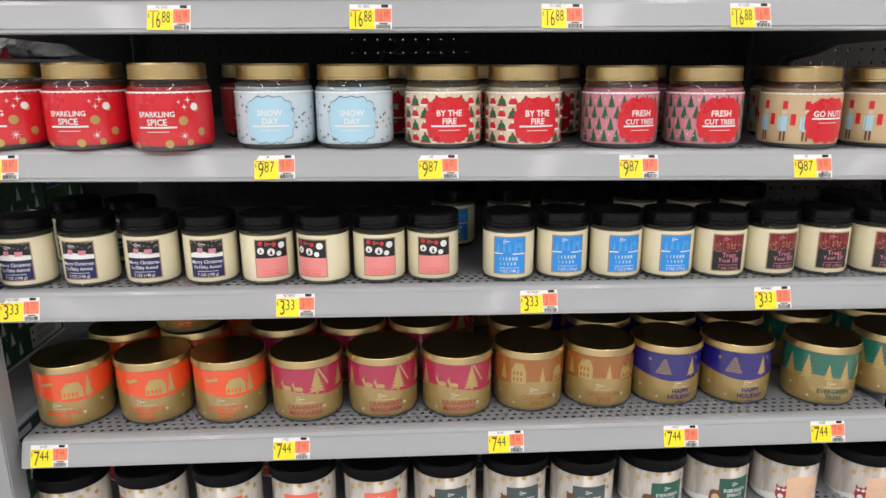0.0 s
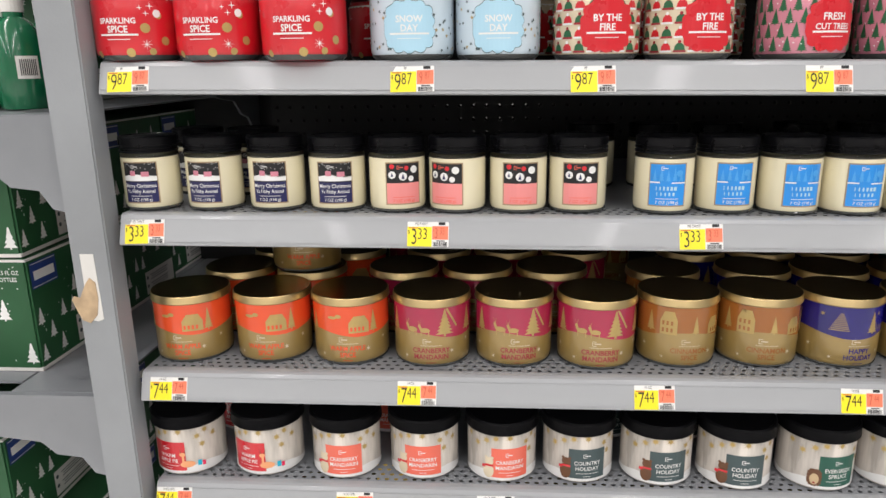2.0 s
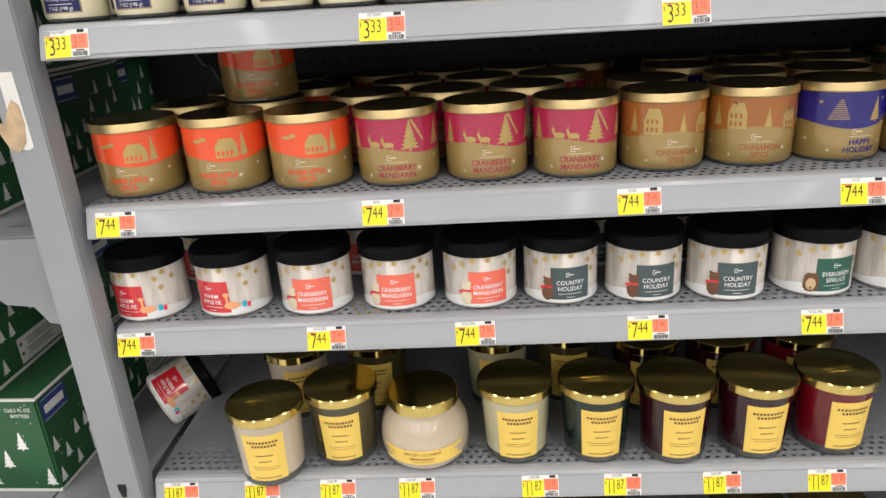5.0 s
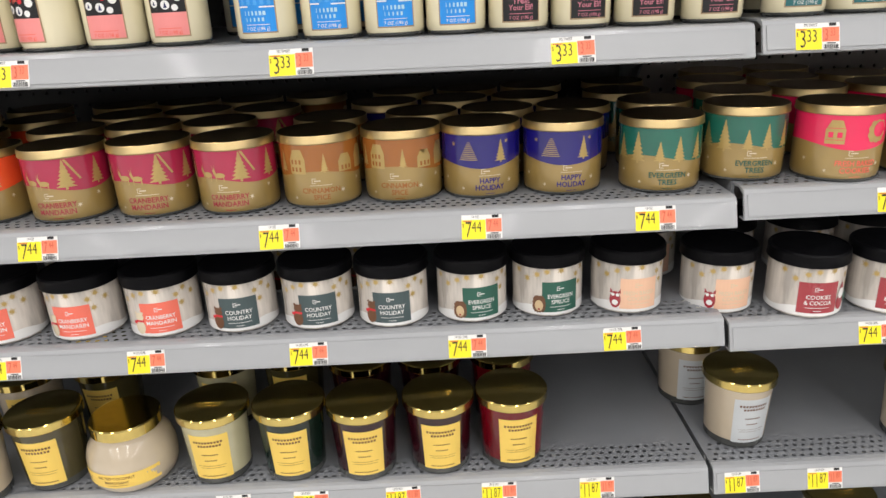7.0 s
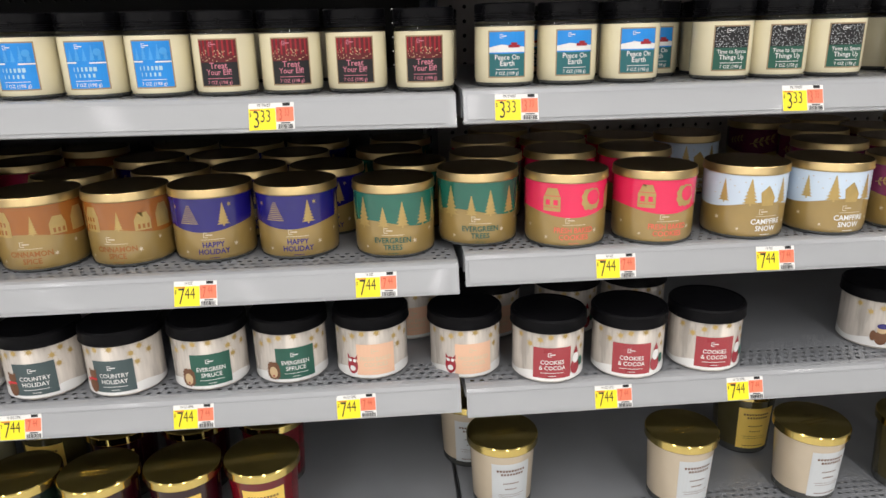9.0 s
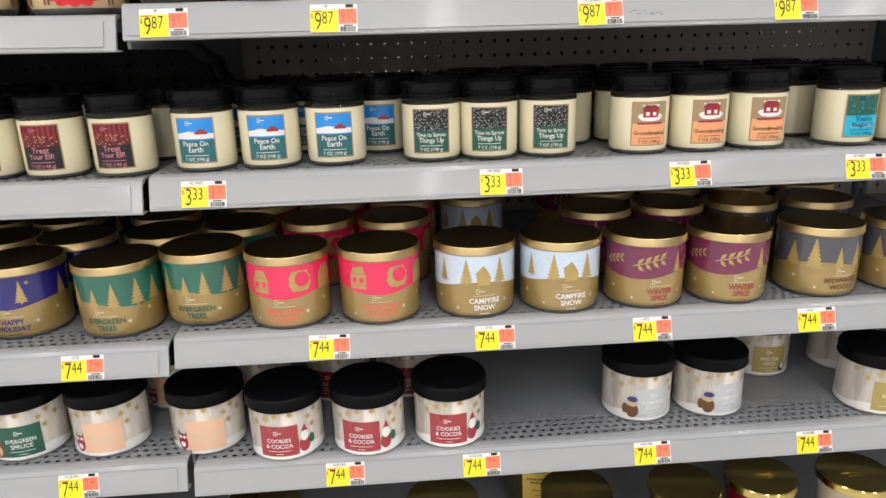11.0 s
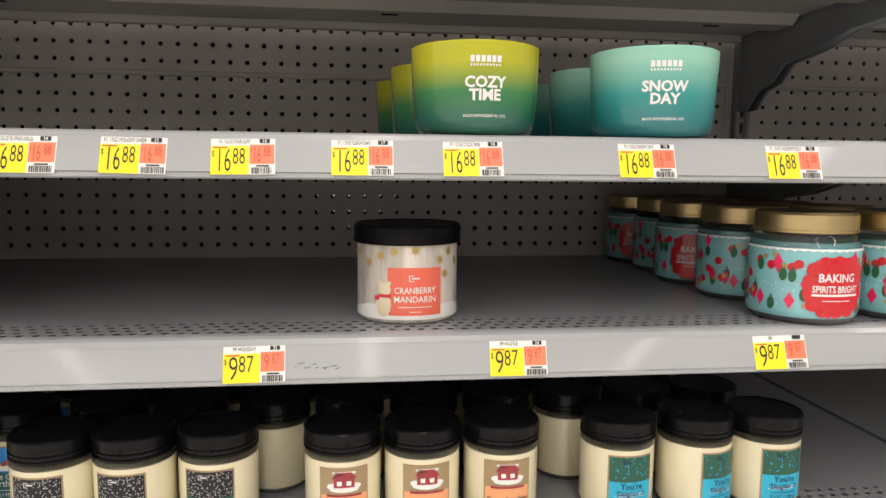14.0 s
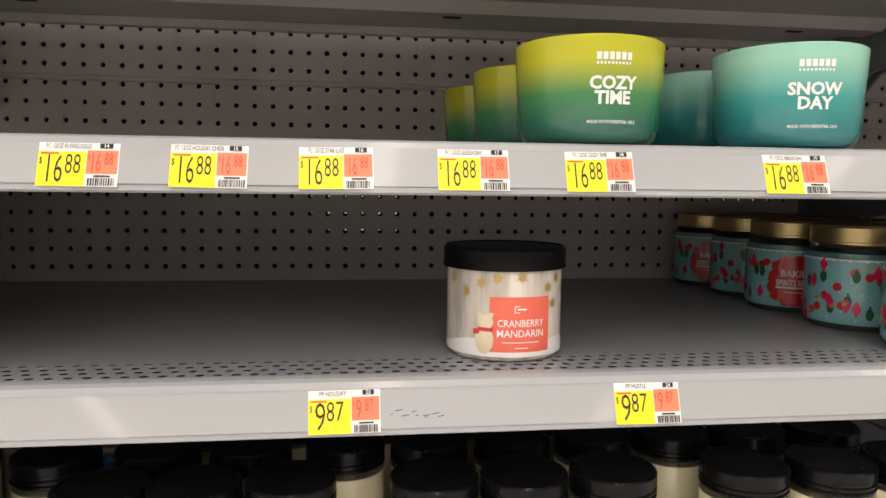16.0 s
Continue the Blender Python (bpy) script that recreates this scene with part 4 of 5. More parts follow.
BIGTYPES = {
    "spark": lambda: big_jar(("SPARKLING", "SPICE"), RED, SNOWW, RED, [(GOLDF, [disc(0.030, 0.036, 0.0055), disc(0.046, 0.050, 0.004), disc(0.012, 0.009, 0.005), disc(-0.03, 0.008, 0.004), disc(0.052, 0.022, 0.005), disc(-0.06, 0.04, 0.006), disc(0.036, 0.010, 0.004)]), (SNOWW, [disc(0.044, 0.052, 0.0045), star(0.032, 0.052, 0.004, 4, 0.2), star(0.037, 0.060, 0.0045, 4, 0.2), star(0.026, 0.058, 0.003, 4, 0.2), star(0.030, 0.018, 0.007, 8, 0.12), star(-0.05, 0.055, 0.004, 4, 0.2)])], "red"),
    "snow": lambda: big_jar(("SNOW", "DAY"), FROST, SNOWW, BABY, [(SLATEL, scatter(lambda u, v, r: star(u, v, 0.0023, 6, 0.4), 90, 3)), (GOLDF, scatter(lambda u, v, r: star(u, v, 0.0025, 5, 0.4), 34, 4)), (SLATEL, [scallop(0, 0.036, 0.0293, 0.0283)])], "frosty white and blue"),
    "fire": lambda: big_jar(("BY THE", "FIRE"), CREAMP, SNOWW, RED, [(PINE, rows_of(HAT, 10, (0.009, 0.024, 0.039, 0.054))), (RED, rows_of(HAT, 10, (0.009, 0.024, 0.039, 0.054), 0.5)), (REDD, rows_of(BRIM, 10, (0.009, 0.024, 0.039, 0.054))), (SNOWW, rows_of(BRIM, 10, (0.009, 0.024, 0.039, 0.054), 0.5))], "cream woolly-hat print"),
    "trees": lambda: big_jar(("FRESH", "CUT TREES"), ROSE, SNOWW, RED, [(PINE, rows_of(lambda u, v: [tree(u, v, 0.0115, 0.0175)], 20, (0.008, 0.0225, 0.037, 0.0505))), (SNOWW, scatter(lambda u, v, r: disc(u, v, 0.0008, 6), 90, 9))], "pink pine-tree print"),
    "nuts": lambda: big_jar(("GO NUTS",), TANP, SNOWW, RED, [(BABY, scatter(lambda u, v, r: [rect(u - 0.004, 0.022, u + 0.004, 0.042), rect(u - 0.007, 0.024, u - 0.005, 0.040)], 11, 10)), (RED, scatter(lambda u, v, r: [rect(u - 0.003, 0.050, u + 0.003, 0.060), rect(u + 0.008, 0.030, u + 0.014, 0.044)], 11, 10)), (BROWN, scatter(lambda u, v, r: [rect(u - 0.0035, 0.010, u - 0.001, 0.022), rect(u + 0.001, 0.010, u + 0.0035, 0.022)], 11, 10)), (CREAMP, scatter(lambda u, v, r: disc(u, 0.046, 0.0034, 10), 11, 10))], "tan toy-soldier print"),
    "stay": lambda: big_jar(("STAY", "PRESENT"), ROSE, SNOWW, RED, [(RED, scatter(lambda u, v, r: [[(u - 0.010, v), (u + 0.004, v - 0.006), (u + 0.010, v + 0.006), (u - 0.004, v + 0.012)]], 60, 11, v0=0.014, v1=0.054)), (PINE, scatter(lambda u, v, r: [[(u - 0.007, v), (u + 0.004, v - 0.004), (u + 0.007, v + 0.005), (u - 0.004, v + 0.008)]], 34, 12, v0=0.014, v1=0.056)), (SNOWW, scatter(lambda u, v, r: [[(u - 0.009, v), (u - 0.008, v - 0.0015), (u + 0.009, v + 0.005), (u + 0.008, v + 0.0065)], [(u, v - 0.006), (u + 0.0015, v - 0.006), (u - 0.001, v + 0.010), (u - 0.0025, v + 0.010)]], 60, 11, v0=0.014, v1=0.054))], "pink gift-box print"),
    "baking": lambda: big_jar(("BAKING", "SPIRITS BRIGHT"), AQUA, SNOWW, RED, [(RED, scatter(lambda u, v, r: disc(u, v, 0.0042, 12), 34, 13)), (PINE, scatter(lambda u, v, r: [disc(u, v, 0.0036, 10, 0.006), rect(u - 0.001, v + 0.006, u + 0.001, v + 0.008)], 30, 14)), (PINKH, scatter(lambda u, v, r: [[(u - 0.0045, v), (u, v - 0.008), (u + 0.0045, v), (u, v + 0.008)]], 26, 15)), (SNOWW, scatter(lambda u, v, r: disc(u, v, 0.0006, 6), 80, 16)), (GOLDF, scatter(lambda u, v, r: star(u, v, 0.0035, 5, 0.45), 26, 17))], "aqua ornament print"),
}


def tumbler(glass, labm=YLAB, note="", inner=None):
    """Tapered glass tumbler candle with a paper label and a polished gold lid."""
    c = thing("tumbler_candle", "%s glass tumbler candle, %s, gold lid" % (note, labm.name.replace("_", " ")), "candle", "tumbler candles")
    rad = lambda v: 0.0425 + 0.056 * min(v, 0.094)
    part("glass", lathe([(0.034, 0.0), (0.0405, 0.001), (0.0428, 0.005), (rad(0.012), 0.012), (rad(0.05), 0.050), (rad(0.094), 0.094)], 48), glass, c, smooth=True)
    part("glass_foot", lathe([(0.0408, 0.0007), (0.0432, 0.004), (rad(0.010) + 0.0003, 0.010), (rad(0.013) + 0.0002, 0.013)], 48, cap=False), GLASSG, c, "thick glass base", smooth=True)
    r = 0.0520
    lid = part("lid", lathe([(r - 0.004, 0.0930), (r - 0.0008, 0.0930), (r, 0.0940), (r, 0.1035), (r - 0.0012, 0.1050), (r - 0.003, 0.1053), (0.0004, 0.1053)], 56), GOLDS, c, "polished gold lid with embossed lettering", smooth=True)
    bm = bmesh.new()
    rng = random.Random(2)
    for row in range(2):
        u = -0.022 + 0.004 * row
        while u < 0.020 - 0.004 * row:
            w = rng.uniform(0.0007, 0.0016)
            box_bm(u, -0.004 - 0.008 * row, 0.1052, u + w, -0.0005 - 0.008 * row, 0.10555, bm=bm)
            u += w + 0.0010
    part("embossing", bm, GOLDS, lid)
    p = lambda d: (lambda u, v: ((rad(v) + d) * math.sin(u / 0.046), -(rad(v) + d) * math.cos(u / 0.046), v))
    label = printed("label", labm, c, p(0.0003), [rect(-0.0285, 0.011, 0.0285, 0.0800)], label="plain " + labm.name.replace("_", " "))
    printed("label_print", BROWN, label, p(0.0006), [rect(-0.021 + 0.0042 * k, 0.0680, -0.0182 + 0.0042 * k, 0.0712) for k in range(10)] + [rect(-0.015 + 0.0042 * k, 0.0625, -0.0122 + 0.0042 * k, 0.0657) for k in range(8)] + [rect(-0.012 + 0.0030 * k, 0.0490, -0.0100 + 0.0030 * k, 0.0508) for k in range(8)] + [rect(-0.009 + 0.0030 * k, 0.0400, -0.0070 + 0.0030 * k, 0.0418) for k in range(6)] + bars(0, 0.0320, (0.040, 0.036), 0.0034, 0.0005) + [rect(-0.018 + 0.0026 * k, 0.0150, -0.0162 + 0.0026 * k, 0.0166) for k in range(14)])
    for ob in c.children_recursive:
        ob.data.transform(Matrix.Diagonal((1, 1, 1.08, 1)))
    return c


def squat_jar():
    c = thing("squat_jar_candle", "wide greige wax jar candle with mustard label band", "candle")
    R = 0.0625
    rad = lambda v: R - 60 * (v - 0.033) ** 4 * 100
    prof = [(0.040, 0.0), (0.052, 0.002), (0.059, 0.010), (0.0622, 0.022), (0.0628, 0.034), (0.0615, 0.050), (0.057, 0.064), (0.050, 0.074), (0.047, 0.079), (0.0465, 0.086)]
    part("jar", lathe(prof, 56), WAXW, c, smooth=True)
    r = 0.0490
    part("lid", lathe([(r - 0.003, 0.0830), (r, 0.0835), (r, 0.0985), (r - 0.0015, 0.1002), (0.0004, 0.1004)], 56), GOLDS, c, "polished gold lid", smooth=True)
    lab = lambda d: (lambda u, v: ((0.0632 + d - 8 * (v - 0.032) ** 2) * math.sin(u / 0.063), -(0.0632 + d - 8 * (v - 0.032) ** 2) * math.cos(u / 0.063), v))
    printed("label", YLAB, c, lab(0.0003), [rect(-0.062, 0.017, 0.062, 0.040)])
    printed("lettering", BROWN, c, lab(0.0006), bars(0.0, 0.0215, (0.03,)) + bars(-0.048, 0.033, (0.018, 0.016), 0.004), [("SALTED COCONUT", 0, 0.0322, 0.0062, 0.006, 0.95), ("MAHOGANY", 0, 0.0250, 0.0062, 0.006, 0.95)])
    return c


def glass_bowl(title, m, note):
    """Wide sprayed-glass bowl candle, open at the top."""
    c = thing("bowl_candle", "%s glass bowl candle reading %s" % (note, " ".join(title)), "candle", "bowl candles")
    rad = lambda v: 0.0535 + 0.055 * v
    part("bowl", lathe([(0.038, 0.0), (0.0465, 0.0012), (0.0512, 0.005), (rad(0.012), 0.012), (rad(0.040), 0.040), (rad(0.0715), 0.0715), (rad(0.0715) - 0.0008, 0.0725), (rad(0.0715) - 0.0022, 0.0722), (rad(0.06) - 0.003, 0.060)], 64, cap=False), m, c, smooth=True)
    part("bowl_floor", lathe([(0.0002, 0.0), (0.038, 0.0)], 48, cap=False), m, c)
    part("wax", lathe([(0.0535, 0.056), (0.0002, 0.0565)], 48), SNOWW, c, "white wax")
    p = lambda d: (lambda u, v: ((rad(v) + d) * math.sin(u / 0.056), -(rad(v) + d) * math.cos(u / 0.056), v))
    printed("lettering", SNOWW, c, p(0.0004), [rect(-0.0125 + 0.0044 * k, 0.0555, -0.0092 + 0.0044 * k, 0.0605) for k in range(6)] + [rect(-0.0125 + 0.0026 * k, 0.0525, -0.0110 + 0.0026 * k, 0.0542) for k in range(10)], [(w, 0, 0.0365 - 0.0098 * k, 0.0118, 0.035, 1.05) for k, w in enumerate(title)] + [("MADE WITH ESSENTIAL OILS", 0, 0.0135, 0.0030, 0.01, 0.95)])
    for ob in c.children_recursive:
        ob.data.transform(Matrix.Diagonal((1, 1, 1.05, 1)))
    return c


MAKERS = {**GOLDTYPES, **WHITETYPES, **SMALLTYPES, **BIGTYPES,
          "t_clear": lambda: tumbler(WAXW, note="greige"), "t_olive": lambda: tumbler(OLIVEG, note="olive"), "t_ivory": lambda: tumbler(IVORYG, note="ivory"),
          "t_green": lambda: tumbler(BOTTLEG, note="dark green"), "t_wine": lambda: tumbler(WINE, note="dark wine"), "t_cherry": lambda: tumbler(CHERRY, note="cherry red"),
          "t_silver": lambda: tumbler(WAXW, GREYL, note="cream"), "squat": squat_jar,
          "cozy": lambda: glass_bowl(("COZY", "TIME"), BOWLY, "lime to green"), "snowbowl": lambda: glass_bowl(("SNOW", "DAY"), BOWLT, "mint to teal")}
MADE = {}
jit = random.Random(11)


def put(kind, x, y, z, turn=None, tilt=0.0):
    turn = jit.uniform(-7, 7) if turn is None else turn
    m = pose(x, y, z, tilt, 0, turn)
    if kind not in MADE:
        MADE[kind] = MAKERS[kind]()
        MADE[kind].matrix_basis = m
        return MADE[kind]
    return copy_thing(MADE[kind], m)


def line(kind, xs, y, z, turns=None):
    for n, x in enumerate(xs):
        put(kind, x, y + jit.uniform(-0.004, 0.004), z_at(z, x), turns[n] if turns else None)


# gold candles on the shelf under the small jars
YD = 1.036
GOLD_ROW = (("apple", (-0.457, -0.344, -0.235)), ("cranberry", (-0.124, -0.014, 0.095)), ("cinnamon", (0.202, 0.309)), ("happy", (0.412, 0.519)), ("evergreen", (0.643, 0.751)), ("cookies", (0.860, 0.974)), ("campfire", (1.096, 1.207)), ("winter", (1.319, 1.430)), ("midwinter", (1.557, 1.675)))
for kind, xs in GOLD_ROW:
    line(kind, xs, YD + (0.010 if kind in ("cinnamon", "happy") else -0.022 if xs[0] > 0.8 else 0.0), ZD)
for y, rows in ((1.148, (("apple", (-0.425, -0.315)), ("cranberry", (-0.175, -0.065, 0.045)), ("cinnamon", (0.205,)), ("happy", (0.335, 0.443, 0.551)), ("evergreen", (0.668, 0.777)), ("cookies", (0.886, 0.995)), ("winter", (1.290, 1.400)), ("midwinter", (1.512, 1.625)))),
                (1.258, (("apple", (-0.385, -0.270)), ("cranberry", (-0.130, -0.020, 0.090)), ("happy", (0.275, 0.385, 0.495)), ("evergreen", (0.64,)), ("cookies", (0.790, 0.900, 1.010)), ("campfire", (1.120,)), ("winter", (1.335, 1.445)), ("midwinter", (1.560, 1.670)))),
                (1.368, (("apple", (-0.330,)), ("cranberry", (-0.180, -0.070, 0.040)), ("cinnamon", (0.150,)), ("happy", (0.300, 0.410, 0.520)), ("evergreen", (0.66,)), ("cookies", (0.830, 0.940)), ("winter", (1.30, 1.410)), ("midwinter", (1.60,))))):
    for kind, xs in rows:
        line(kind, xs, y, ZD)
put("apple", -0.322, 1.150, ZD + 0.0926)
put("midwinter", 1.57, 1.258, z_at(ZD, 1.57) + 0.0926)

# whitewashed candles
for kind, xs, y in (("pie", (-0.472, -0.359), 1.023), ("mandarin", (-0.247, -0.137, -0.029), 1.023), ("country", (0.076, 0.182, 0.285), 1.021), ("spruce", (0.393, 0.497), 1.025), ("peach", (0.605, 0.731), 1.028), ("cocoa", (0.840, 0.949, 1.058), 1.004), ("campfire_w", (1.329, 1.434), 1.036), ("winter_w", (1.666, 1.776), 1.015)):
    line(kind, xs, y, ZE)
for kind, xs in (("pie", (-0.43,)), ("mandarin", (-0.2,)), ("country", (0.13, 0.24)), ("peach", (0.66, 0.78)), ("cocoa", (0.90, 1.005)), ("winter_w", (1.56, 1.70))):
    line(kind, xs, 1.142, ZE)

# small jars
YC = 1.009
for kind, xs, turns in (("navy", (-0.477, -0.396, -0.316, -0.238), None), ("salmon", (-0.162, -0.087, -0.012, 0.061), (20, -22, 3, 0)), ("blue", (0.164, 0.239, 0.313, 0.385), None), ("elf", (0.458, 0.532, 0.607, 0.686), None), ("peace", (0.78, 0.855, 0.932), (-4, 2, 0)), ("spruce_up", (1.046, 1.115, 1.187), (-4, -6, -4)), ("ground", (1.299, 1.372, 1.447), (3, 3, 0)), ("sleigh", (1.561, 1.639, 1.711), (3, 22, 5))):
    line(kind, xs, YC, ZC, turns)
for kind, xs, y in (("blue", (0.10, 0.19, 0.28), 1.19), ("navy", (-0.46, -0.38), 1.12), ("elf", (0.40, 0.49, 0.58), 1.20), ("elf", (0.70,), 1.115), ("peace", (0.985,), 1.085), ("peace", (0.80, 0.89), 1.11), ("spruce_up", (1.228, 1.145, 1.066), 1.092), ("ground", (1.304, 1.381, 1.458), 1.092), ("sleigh", (1.535, 1.612, 1.69), 1.092), ("peace", (0.85, 0.93, 1.01), 1.19), ("spruce_up", (1.09, 1.17, 1.25), 1.17), ("ground", (1.33, 1.41), 1.17), ("sleigh", (1.49, 1.57, 1.65), 1.17), ("spruce_up", (1.12, 1.20), 1.25), ("ground", (1.28, 1.36, 1.44), 1.25), ("sleigh", (1.52, 1.60), 1.25)):
    for x in xs:
        put(kind, x, y, z_at(ZC, x), jit.uniform(60, 300) if kind in ("ground", "sleigh", "elf", "spruce_up") else None)

# printed jars
YB = 1.007
for kind, xs, turns in (("snow", (-0.139, -0.038), (2, 0)), ("fire", (0.076, 0.18), (6, 12)), ("trees", (0.308, 0.42), (16, 4)), ("nuts", (0.547, 0.663), (14, 16)), ("stay", (0.777, 0.876), (-6, -10))):
    line(kind, xs, YB, ZB, turns)
for x, y, turn in ((-0.469, 1.000, 0), (-0.369, 0.998, -4), (-0.263, 0.986, -2)):
    put("spark", x, y, z_at(ZB, x), turn)
for kind, x, y in (("spark", -0.19, 1.14), ("fire", 0.0, 1.14), ("fire", 0.13, 1.15), ("fire", 0.24, 1.15), ("trees", 0.37, 1.15), ("nuts", 0.60, 1.14)):
    put(kind, x, y, z_at(ZB, x))
for x, y, turn in ((1.741, 1.007, 1), (1.745, 1.122, 40), (1.742, 1.228, -25), (1.755, 1.335, 40), (1.752, 1.440, -20)):
    put("baking", x, y, ZB, turn)
    put("baking", x + 0.107, y + 0.004, ZB, turn - 20)
put("mandarin", 1.360, 1.041, ZB, -2)

# bowls on the upper shelf
for kind, x, y in (("cozy", 1.418, 1.012), ("cozy", 1.405, 1.135), ("cozy", 1.392, 1.258), ("snowbowl", 1.583, 1.010), ("snowbowl", 1.578, 1.135), ("snowbowl", 1.585, 1.258)):
    put(kind, x, y, ZA, (-12 if kind == "snowbowl" else 0) if y < 1.1 else 150)

# tumblers on the low shelf
for kind, x, y, turn in (("t_clear", -0.330, 0.976, 6), ("t_olive", -0.233, 1.016, 4), ("squat", -0.117, 1.014, 0), ("t_ivory", 0.012, 1.013, 2), ("t_green", 0.123, 1.011, 3), ("t_wine", 0.229, 1.005, 4), ("t_wine", 0.338, 1.011, 4), ("t_cherry", 0.444, 1.016, 8), ("t_silver", 0.785, 1.040, 8), ("t_silver", 1.045, 1.017, 12), ("t_silver", 1.241, 1.015, 10), ("t_olive", 1.205, 1.14, 0), ("t_cherry", 1.52, 1.02, 0), ("t_olive", 1.40, 1.01, 0), ("t_silver", 1.66, 1.01, 0), ("t_clear", -0.325, 1.135, 20), ("t_olive", -0.20, 1.15, 0), ("t_ivory", -0.01, 1.15, 0), ("t_olive", 0.10, 1.16, 0), ("t_wine", 0.215, 1.13, 0), ("t_wine", 0.325, 1.13, 0), ("t_cherry", 0.44, 1.13, 0), ("t_silver", 0.750, 1.155, 0)):
    put(kind, x, y, z_at(ZF, x), turn)
put("t_olive", -0.20, 1.15, z_at(ZF, -0.2) + 0.1142, 4)
fallen = put("pie", -0.530, 1.120, 0.487, 0)
axis = Vector((0.74, 0.50, 0.30)).normalized()
toward = Vector((-0.15, -0.75, 0.62))
toward = (toward - axis * toward.dot(axis)).normalized()
fallen.matrix_basis = Matrix.Translation((-0.575, 1.150, 0.505)) @ Matrix((toward.cross(axis) * -1, -toward, axis)).transposed().to_4x4() @ pose(0, 0, 0, 0, 0, 20)
for kind, x in (("t_olive", -0.02), ("t_olive", 0.345), ("t_cherry", 0.46), ("t_ivory", 0.12), ("t_wine", 0.70), ("t_silver", 0.95)):
    put(kind, x, 1.015, ZG)


# ---- cartons and bottles on the end shelves ----
def carton(w, d, h):
    c = thing("soap_carton", "green pine-tree printed soap carton with white edges", "carton", "soap cartons")
    part("box", box_bm(-w, 0, 0, 0, d, h, 0.003), CARTON, c)
    part("bottom_edge", box_bm(-w - 0.0006, -0.0006, 0.001, 0.0006, d + 0.0006, 0.006), CARTONW, c)
    part("top_edge", box_bm(-w - 0.0006, -0.0006, h - 0.004, 0.0006, d + 0.0006, h - 0.001), CARTONW, c)
    side = lambda e: (lambda u, v: (0.0004 + e, u, v))
    front = lambda e: (lambda u, v: (u, -0.0004 - e, v))
    r = random.Random(9)
    def clear(u, v):
        return not (u < 0.075 and v > h * 0.62) and not (u > 0.08 and v < h * 0.48)
    spots_s = [(r.uniform(0.012, d - 0.012), r.uniform(0.012, h - 0.035)) for k in range(44)]
    trees_s = [tree(u, v, 0.017, 0.026, 4) for u, v in ((0.012, 0.012), (0.036, 0.040), (0.014, 0.066), (0.056, 0.014), (0.066, 0.062), (0.100, 0.090), (0.150, 0.080), (0.182, 0.094), (0.125, 0.118), (0.176, 0.122), (0.090, 0.060))]
    printed("tree_print", SNOWW, c, side(0), trees_s + [disc(u, v, 0.0009, 6) for u, v in spots_s if clear(u, v)], step=0)
    printed("info_panel", CARTONW, c, side(0.0003), [rect(0.092, 0.010, d - 0.012, 0.052)], step=0)
    printed("info_print", SLATEL, c, side(0.0006), [disc(0.099, 0.041, 0.0035, 8), disc(0.099, 0.025, 0.0035, 8)] + bars(0.145, 0.043, (0.07, 0.06, 0.065), 0.0042, 0.0014) + bars(0.145, 0.027, (0.07, 0.06, 0.065), 0.0042, 0.0014), step=0)
    patch = printed("brand_patch", BRANDB, c, side(0.0003), [rect(0.006, h - 0.046, 0.064, h - 0.008)], step=0, label="plain dark blue patch with pale frame")
    printed("brand_bar", SNOWW, patch, side(0.0006), [rect(0.012, h - 0.034, 0.058, h - 0.021), rect(0.008, h - 0.044, 0.062, h - 0.043), rect(0.008, h - 0.011, 0.062, h - 0.010)], step=0)
    printed("tree_print", SNOWW, c, front(0), [tree(-0.012 - 0.03 * k, 0.012 + 0.032 * ((k * 2) % 3), 0.02, 0.032, 4) for k in range(8)] + [disc(-r.uniform(0.01, w - 0.01), r.uniform(0.01, h - 0.01), 0.001, 6) for k in range(40)], step=0)
    printed("front_print", SNOWW, c, front(0.0002), [], [("12x5.5 FL OZ", -0.032, h - 0.022, 0.0085, 0.01, 0.85), ("BOTTLES", -0.030, h - 0.032, 0.0085, 0.01, 0.85)], step=0)
    return c


box0 = carton(0.30, 0.215, 0.166)
box0.matrix_basis = pose(-0.680, 1.022, 0.870)
for x, y, z, turn in ((-0.686, 1.026, 1.037, 2), (-0.680, 1.242, 0.870, 0), (-0.682, 1.244, 1.037, -1), (-0.700, 1.462, 0.870, 0), (-0.680, 1.462, 1.037, 0), (-0.745, 1.000, 0.607, 0), (-0.680, 1.010, 0.440, -2), (-0.684, 1.230, 0.440, 0), (-0.684, 1.235, 0.607, 0), (-0.700, 1.455, 0.440, 0), (-0.700, 1.455, 0.607, 0), (-0.720, 1.190, 1.235, 0), (-0.70, 1.41, 1.235, 0)):
    copy_thing(box0, pose(x, y, z, 0, 0, turn))


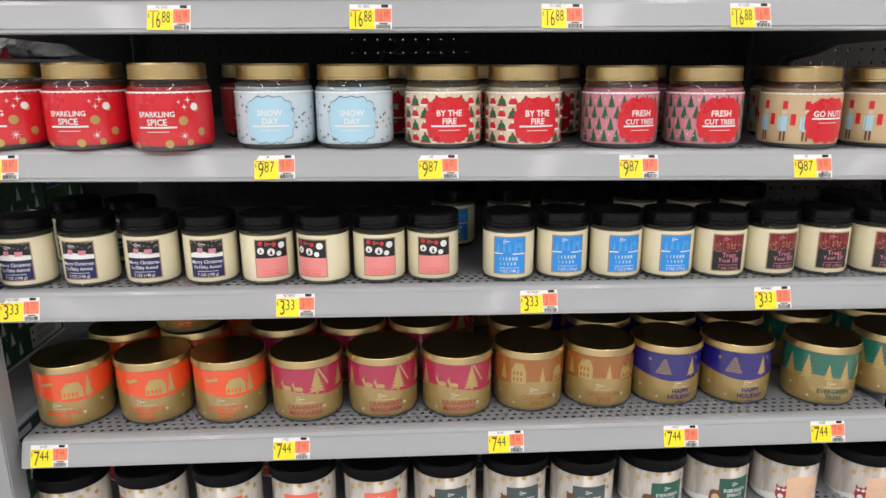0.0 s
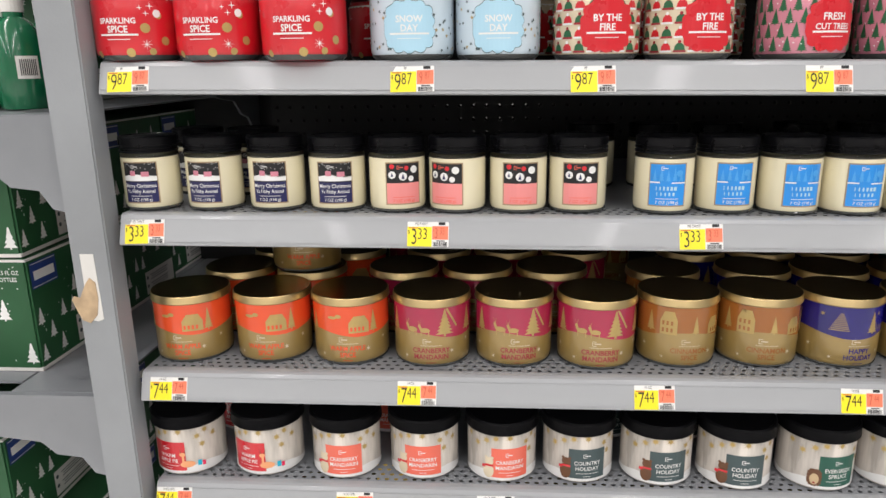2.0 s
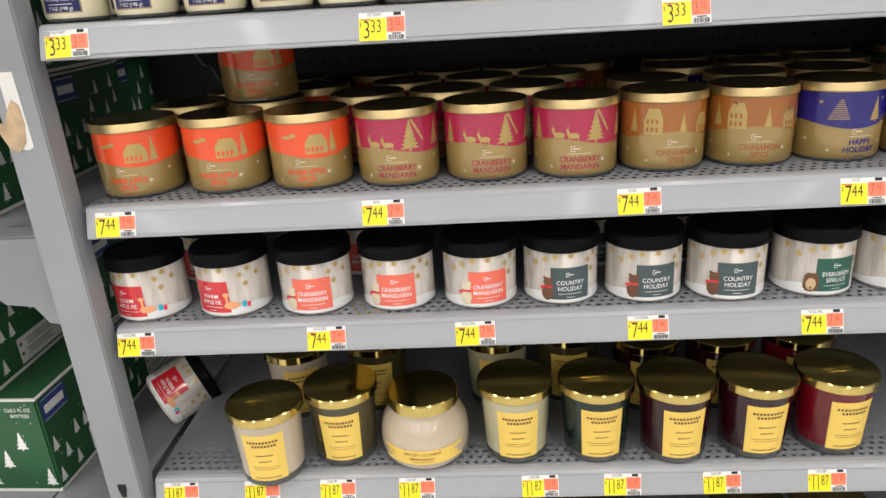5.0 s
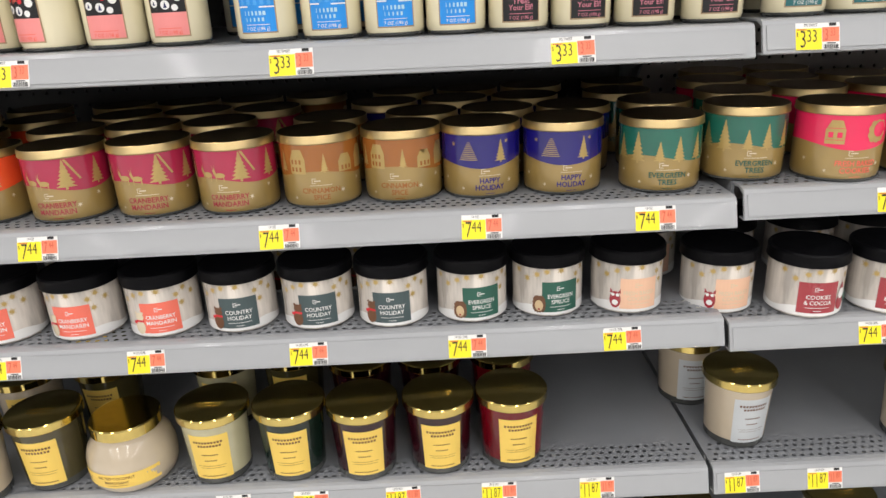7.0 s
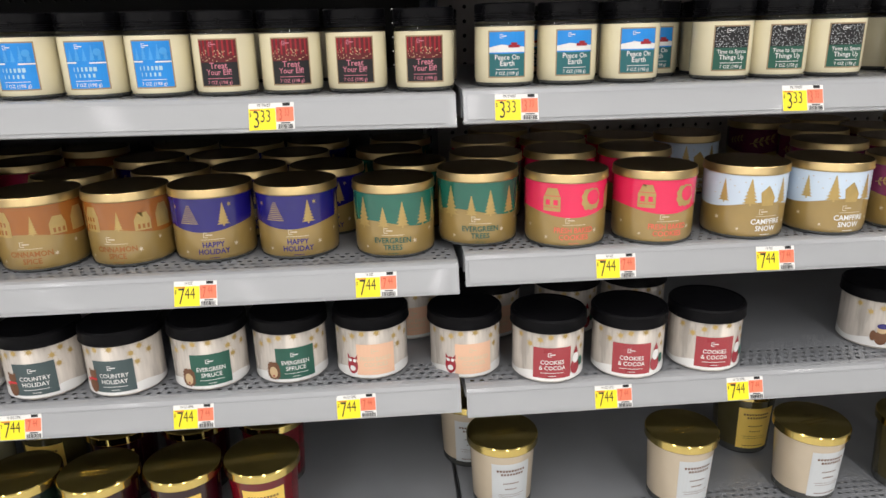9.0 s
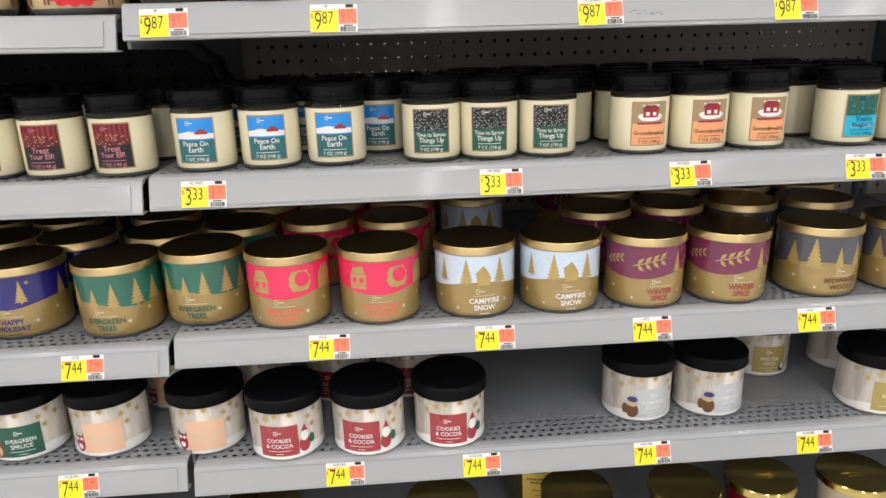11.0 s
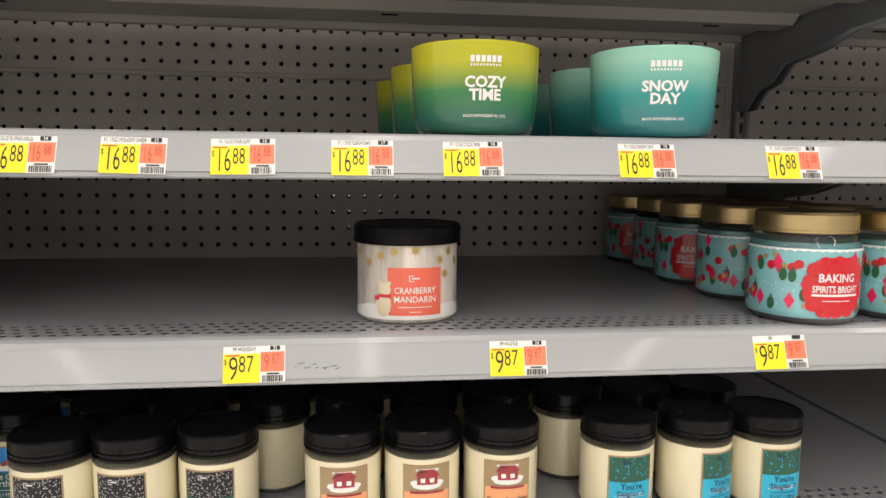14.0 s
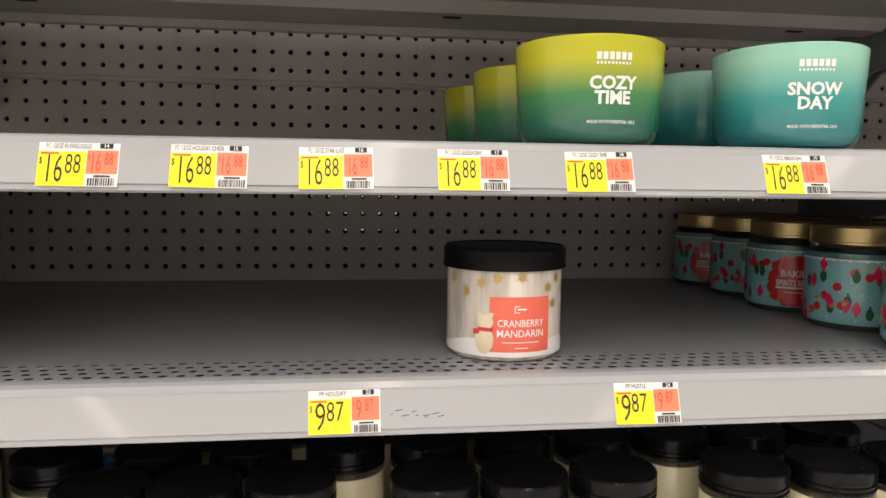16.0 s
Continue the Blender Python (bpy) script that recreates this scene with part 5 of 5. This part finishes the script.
def soap_bottle():
    c = thing("soap_bottle", "green plastic soap bottle with white cap", "bottle", "soap bottles")
    part("body", lathe([(0.020, 0.0), (0.028, 0.002), (0.030, 0.008), (0.031, 0.060), (0.029, 0.092), (0.022, 0.108), (0.012, 0.116), (0.012, 0.124)], 28), GREENB, c, smooth=True)
    part("cap", lathe([(0.013, 0.122), (0.0135, 0.124), (0.0135, 0.142), (0.011, 0.145)], 20), CARTONW, c)
    printed("label", CARTONW, c, (lambda u, v: (0.0316 * math.sin(u / 0.031), -0.0316 * math.cos(u / 0.031), v)), [rect(0.008, 0.040, 0.034, 0.068)])
    printed("barcode", INK, c, (lambda u, v: (0.0319 * math.sin(u / 0.031), -0.0319 * math.cos(u / 0.031), v)), [rect(0.012 + 0.0022 * k, 0.044, 0.0132 + 0.0022 * k, 0.064) for k in range(9)])
    return c


bottle = soap_bottle()
bottle.matrix_basis = pose(-0.655, 1.045, 1.235, 0, 0, 10)
for x, y in ((-0.725, 1.045), (-0.80, 1.05), (-0.66, 1.12), (-0.73, 1.12)):
    copy_thing(bottle, pose(x, y, 1.235, 0, 0, 25))

FILM = mat("crumpled_clear_film", (0.62, 0.63, 0.62), 0.12, coat=0.8, var=0.35, scale=16, bump=0.6, bump_scale=40)
upper_deck = thing("end_shelf", "grey steel upper end shelf deck holding packs", "shelf", "end shelves")
part("deck", box_bm(-1.10, 1.14, 1.398, -0.560, 1.6255, 1.402), STEEL, upper_deck)
part("side_flange", box_bm(-0.562, 1.14, 1.378, -0.559, 1.6255, 1.402), LIP, upper_deck)


def wrapped_pack(seed):
    c = thing("wrapped_pack", "crumpled clear plastic wrapped white pack", "pack", "wrapped packs")
    bm = bmesh.new()
    bmesh.ops.create_icosphere(bm, subdivisions=4, radius=1)
    for v in bm.verts:
        n = noise.noise(v.co * 2.3 + Vector((seed, 0, 0))) * 0.22 + noise.noise(v.co * 6 + Vector((0, seed, 0))) * 0.10
        q = Vector([math.copysign(abs(a) ** 0.6, a) for a in v.co]) * (0.95 + n)
        v.co = (q.x * 0.075, q.y * 0.095, max(0.0, q.z * 0.042 + 0.040))
    part("film", bm, FILM, c)
    part("card_band", box_bm(-0.05, -0.055, 0.0, 0.05, -0.045, 0.045, 0.002), RED, c, "red card band")
    return c


pack = wrapped_pack(3.0)
pack.matrix_basis = pose(-0.645, 1.26, 1.402, 0, 0, 20)
copy_thing(pack, pose(-0.66, 1.46, 1.402, 0, 0, -30))

# ---- the store that closes the place ----
tagged(part("floor", box_bm(-7, -14, -0.1, 9, 6, 0.0), FLOORM), "pale vinyl store floor", "floor", kind="structure")
tagged(part("ceiling", box_bm(-7, -14, 4.2, 9, 6, 4.3), CEILM), "pale store ceiling", "ceiling", kind="structure")
tagged(part("wall_south", box_bm(-7, -14.1, 0, 9, -14, 4.2), WALLM), "plain pale store wall", "wall", kind="structure")
tagged(part("wall_north", box_bm(-7, 6, 0, 9, 6.1, 4.2), WALLM), "plain pale store wall", "wall", kind="structure")
tagged(part("wall_west", box_bm(-7.1, -14, 0, -7, 6, 4.2), WALLM), "plain pale store wall", "wall", kind="structure")
tagged(part("wall_east", box_bm(9, -14, 0, 9.1, 6, 4.2), WALLM), "plain pale store wall", "wall", kind="structure")
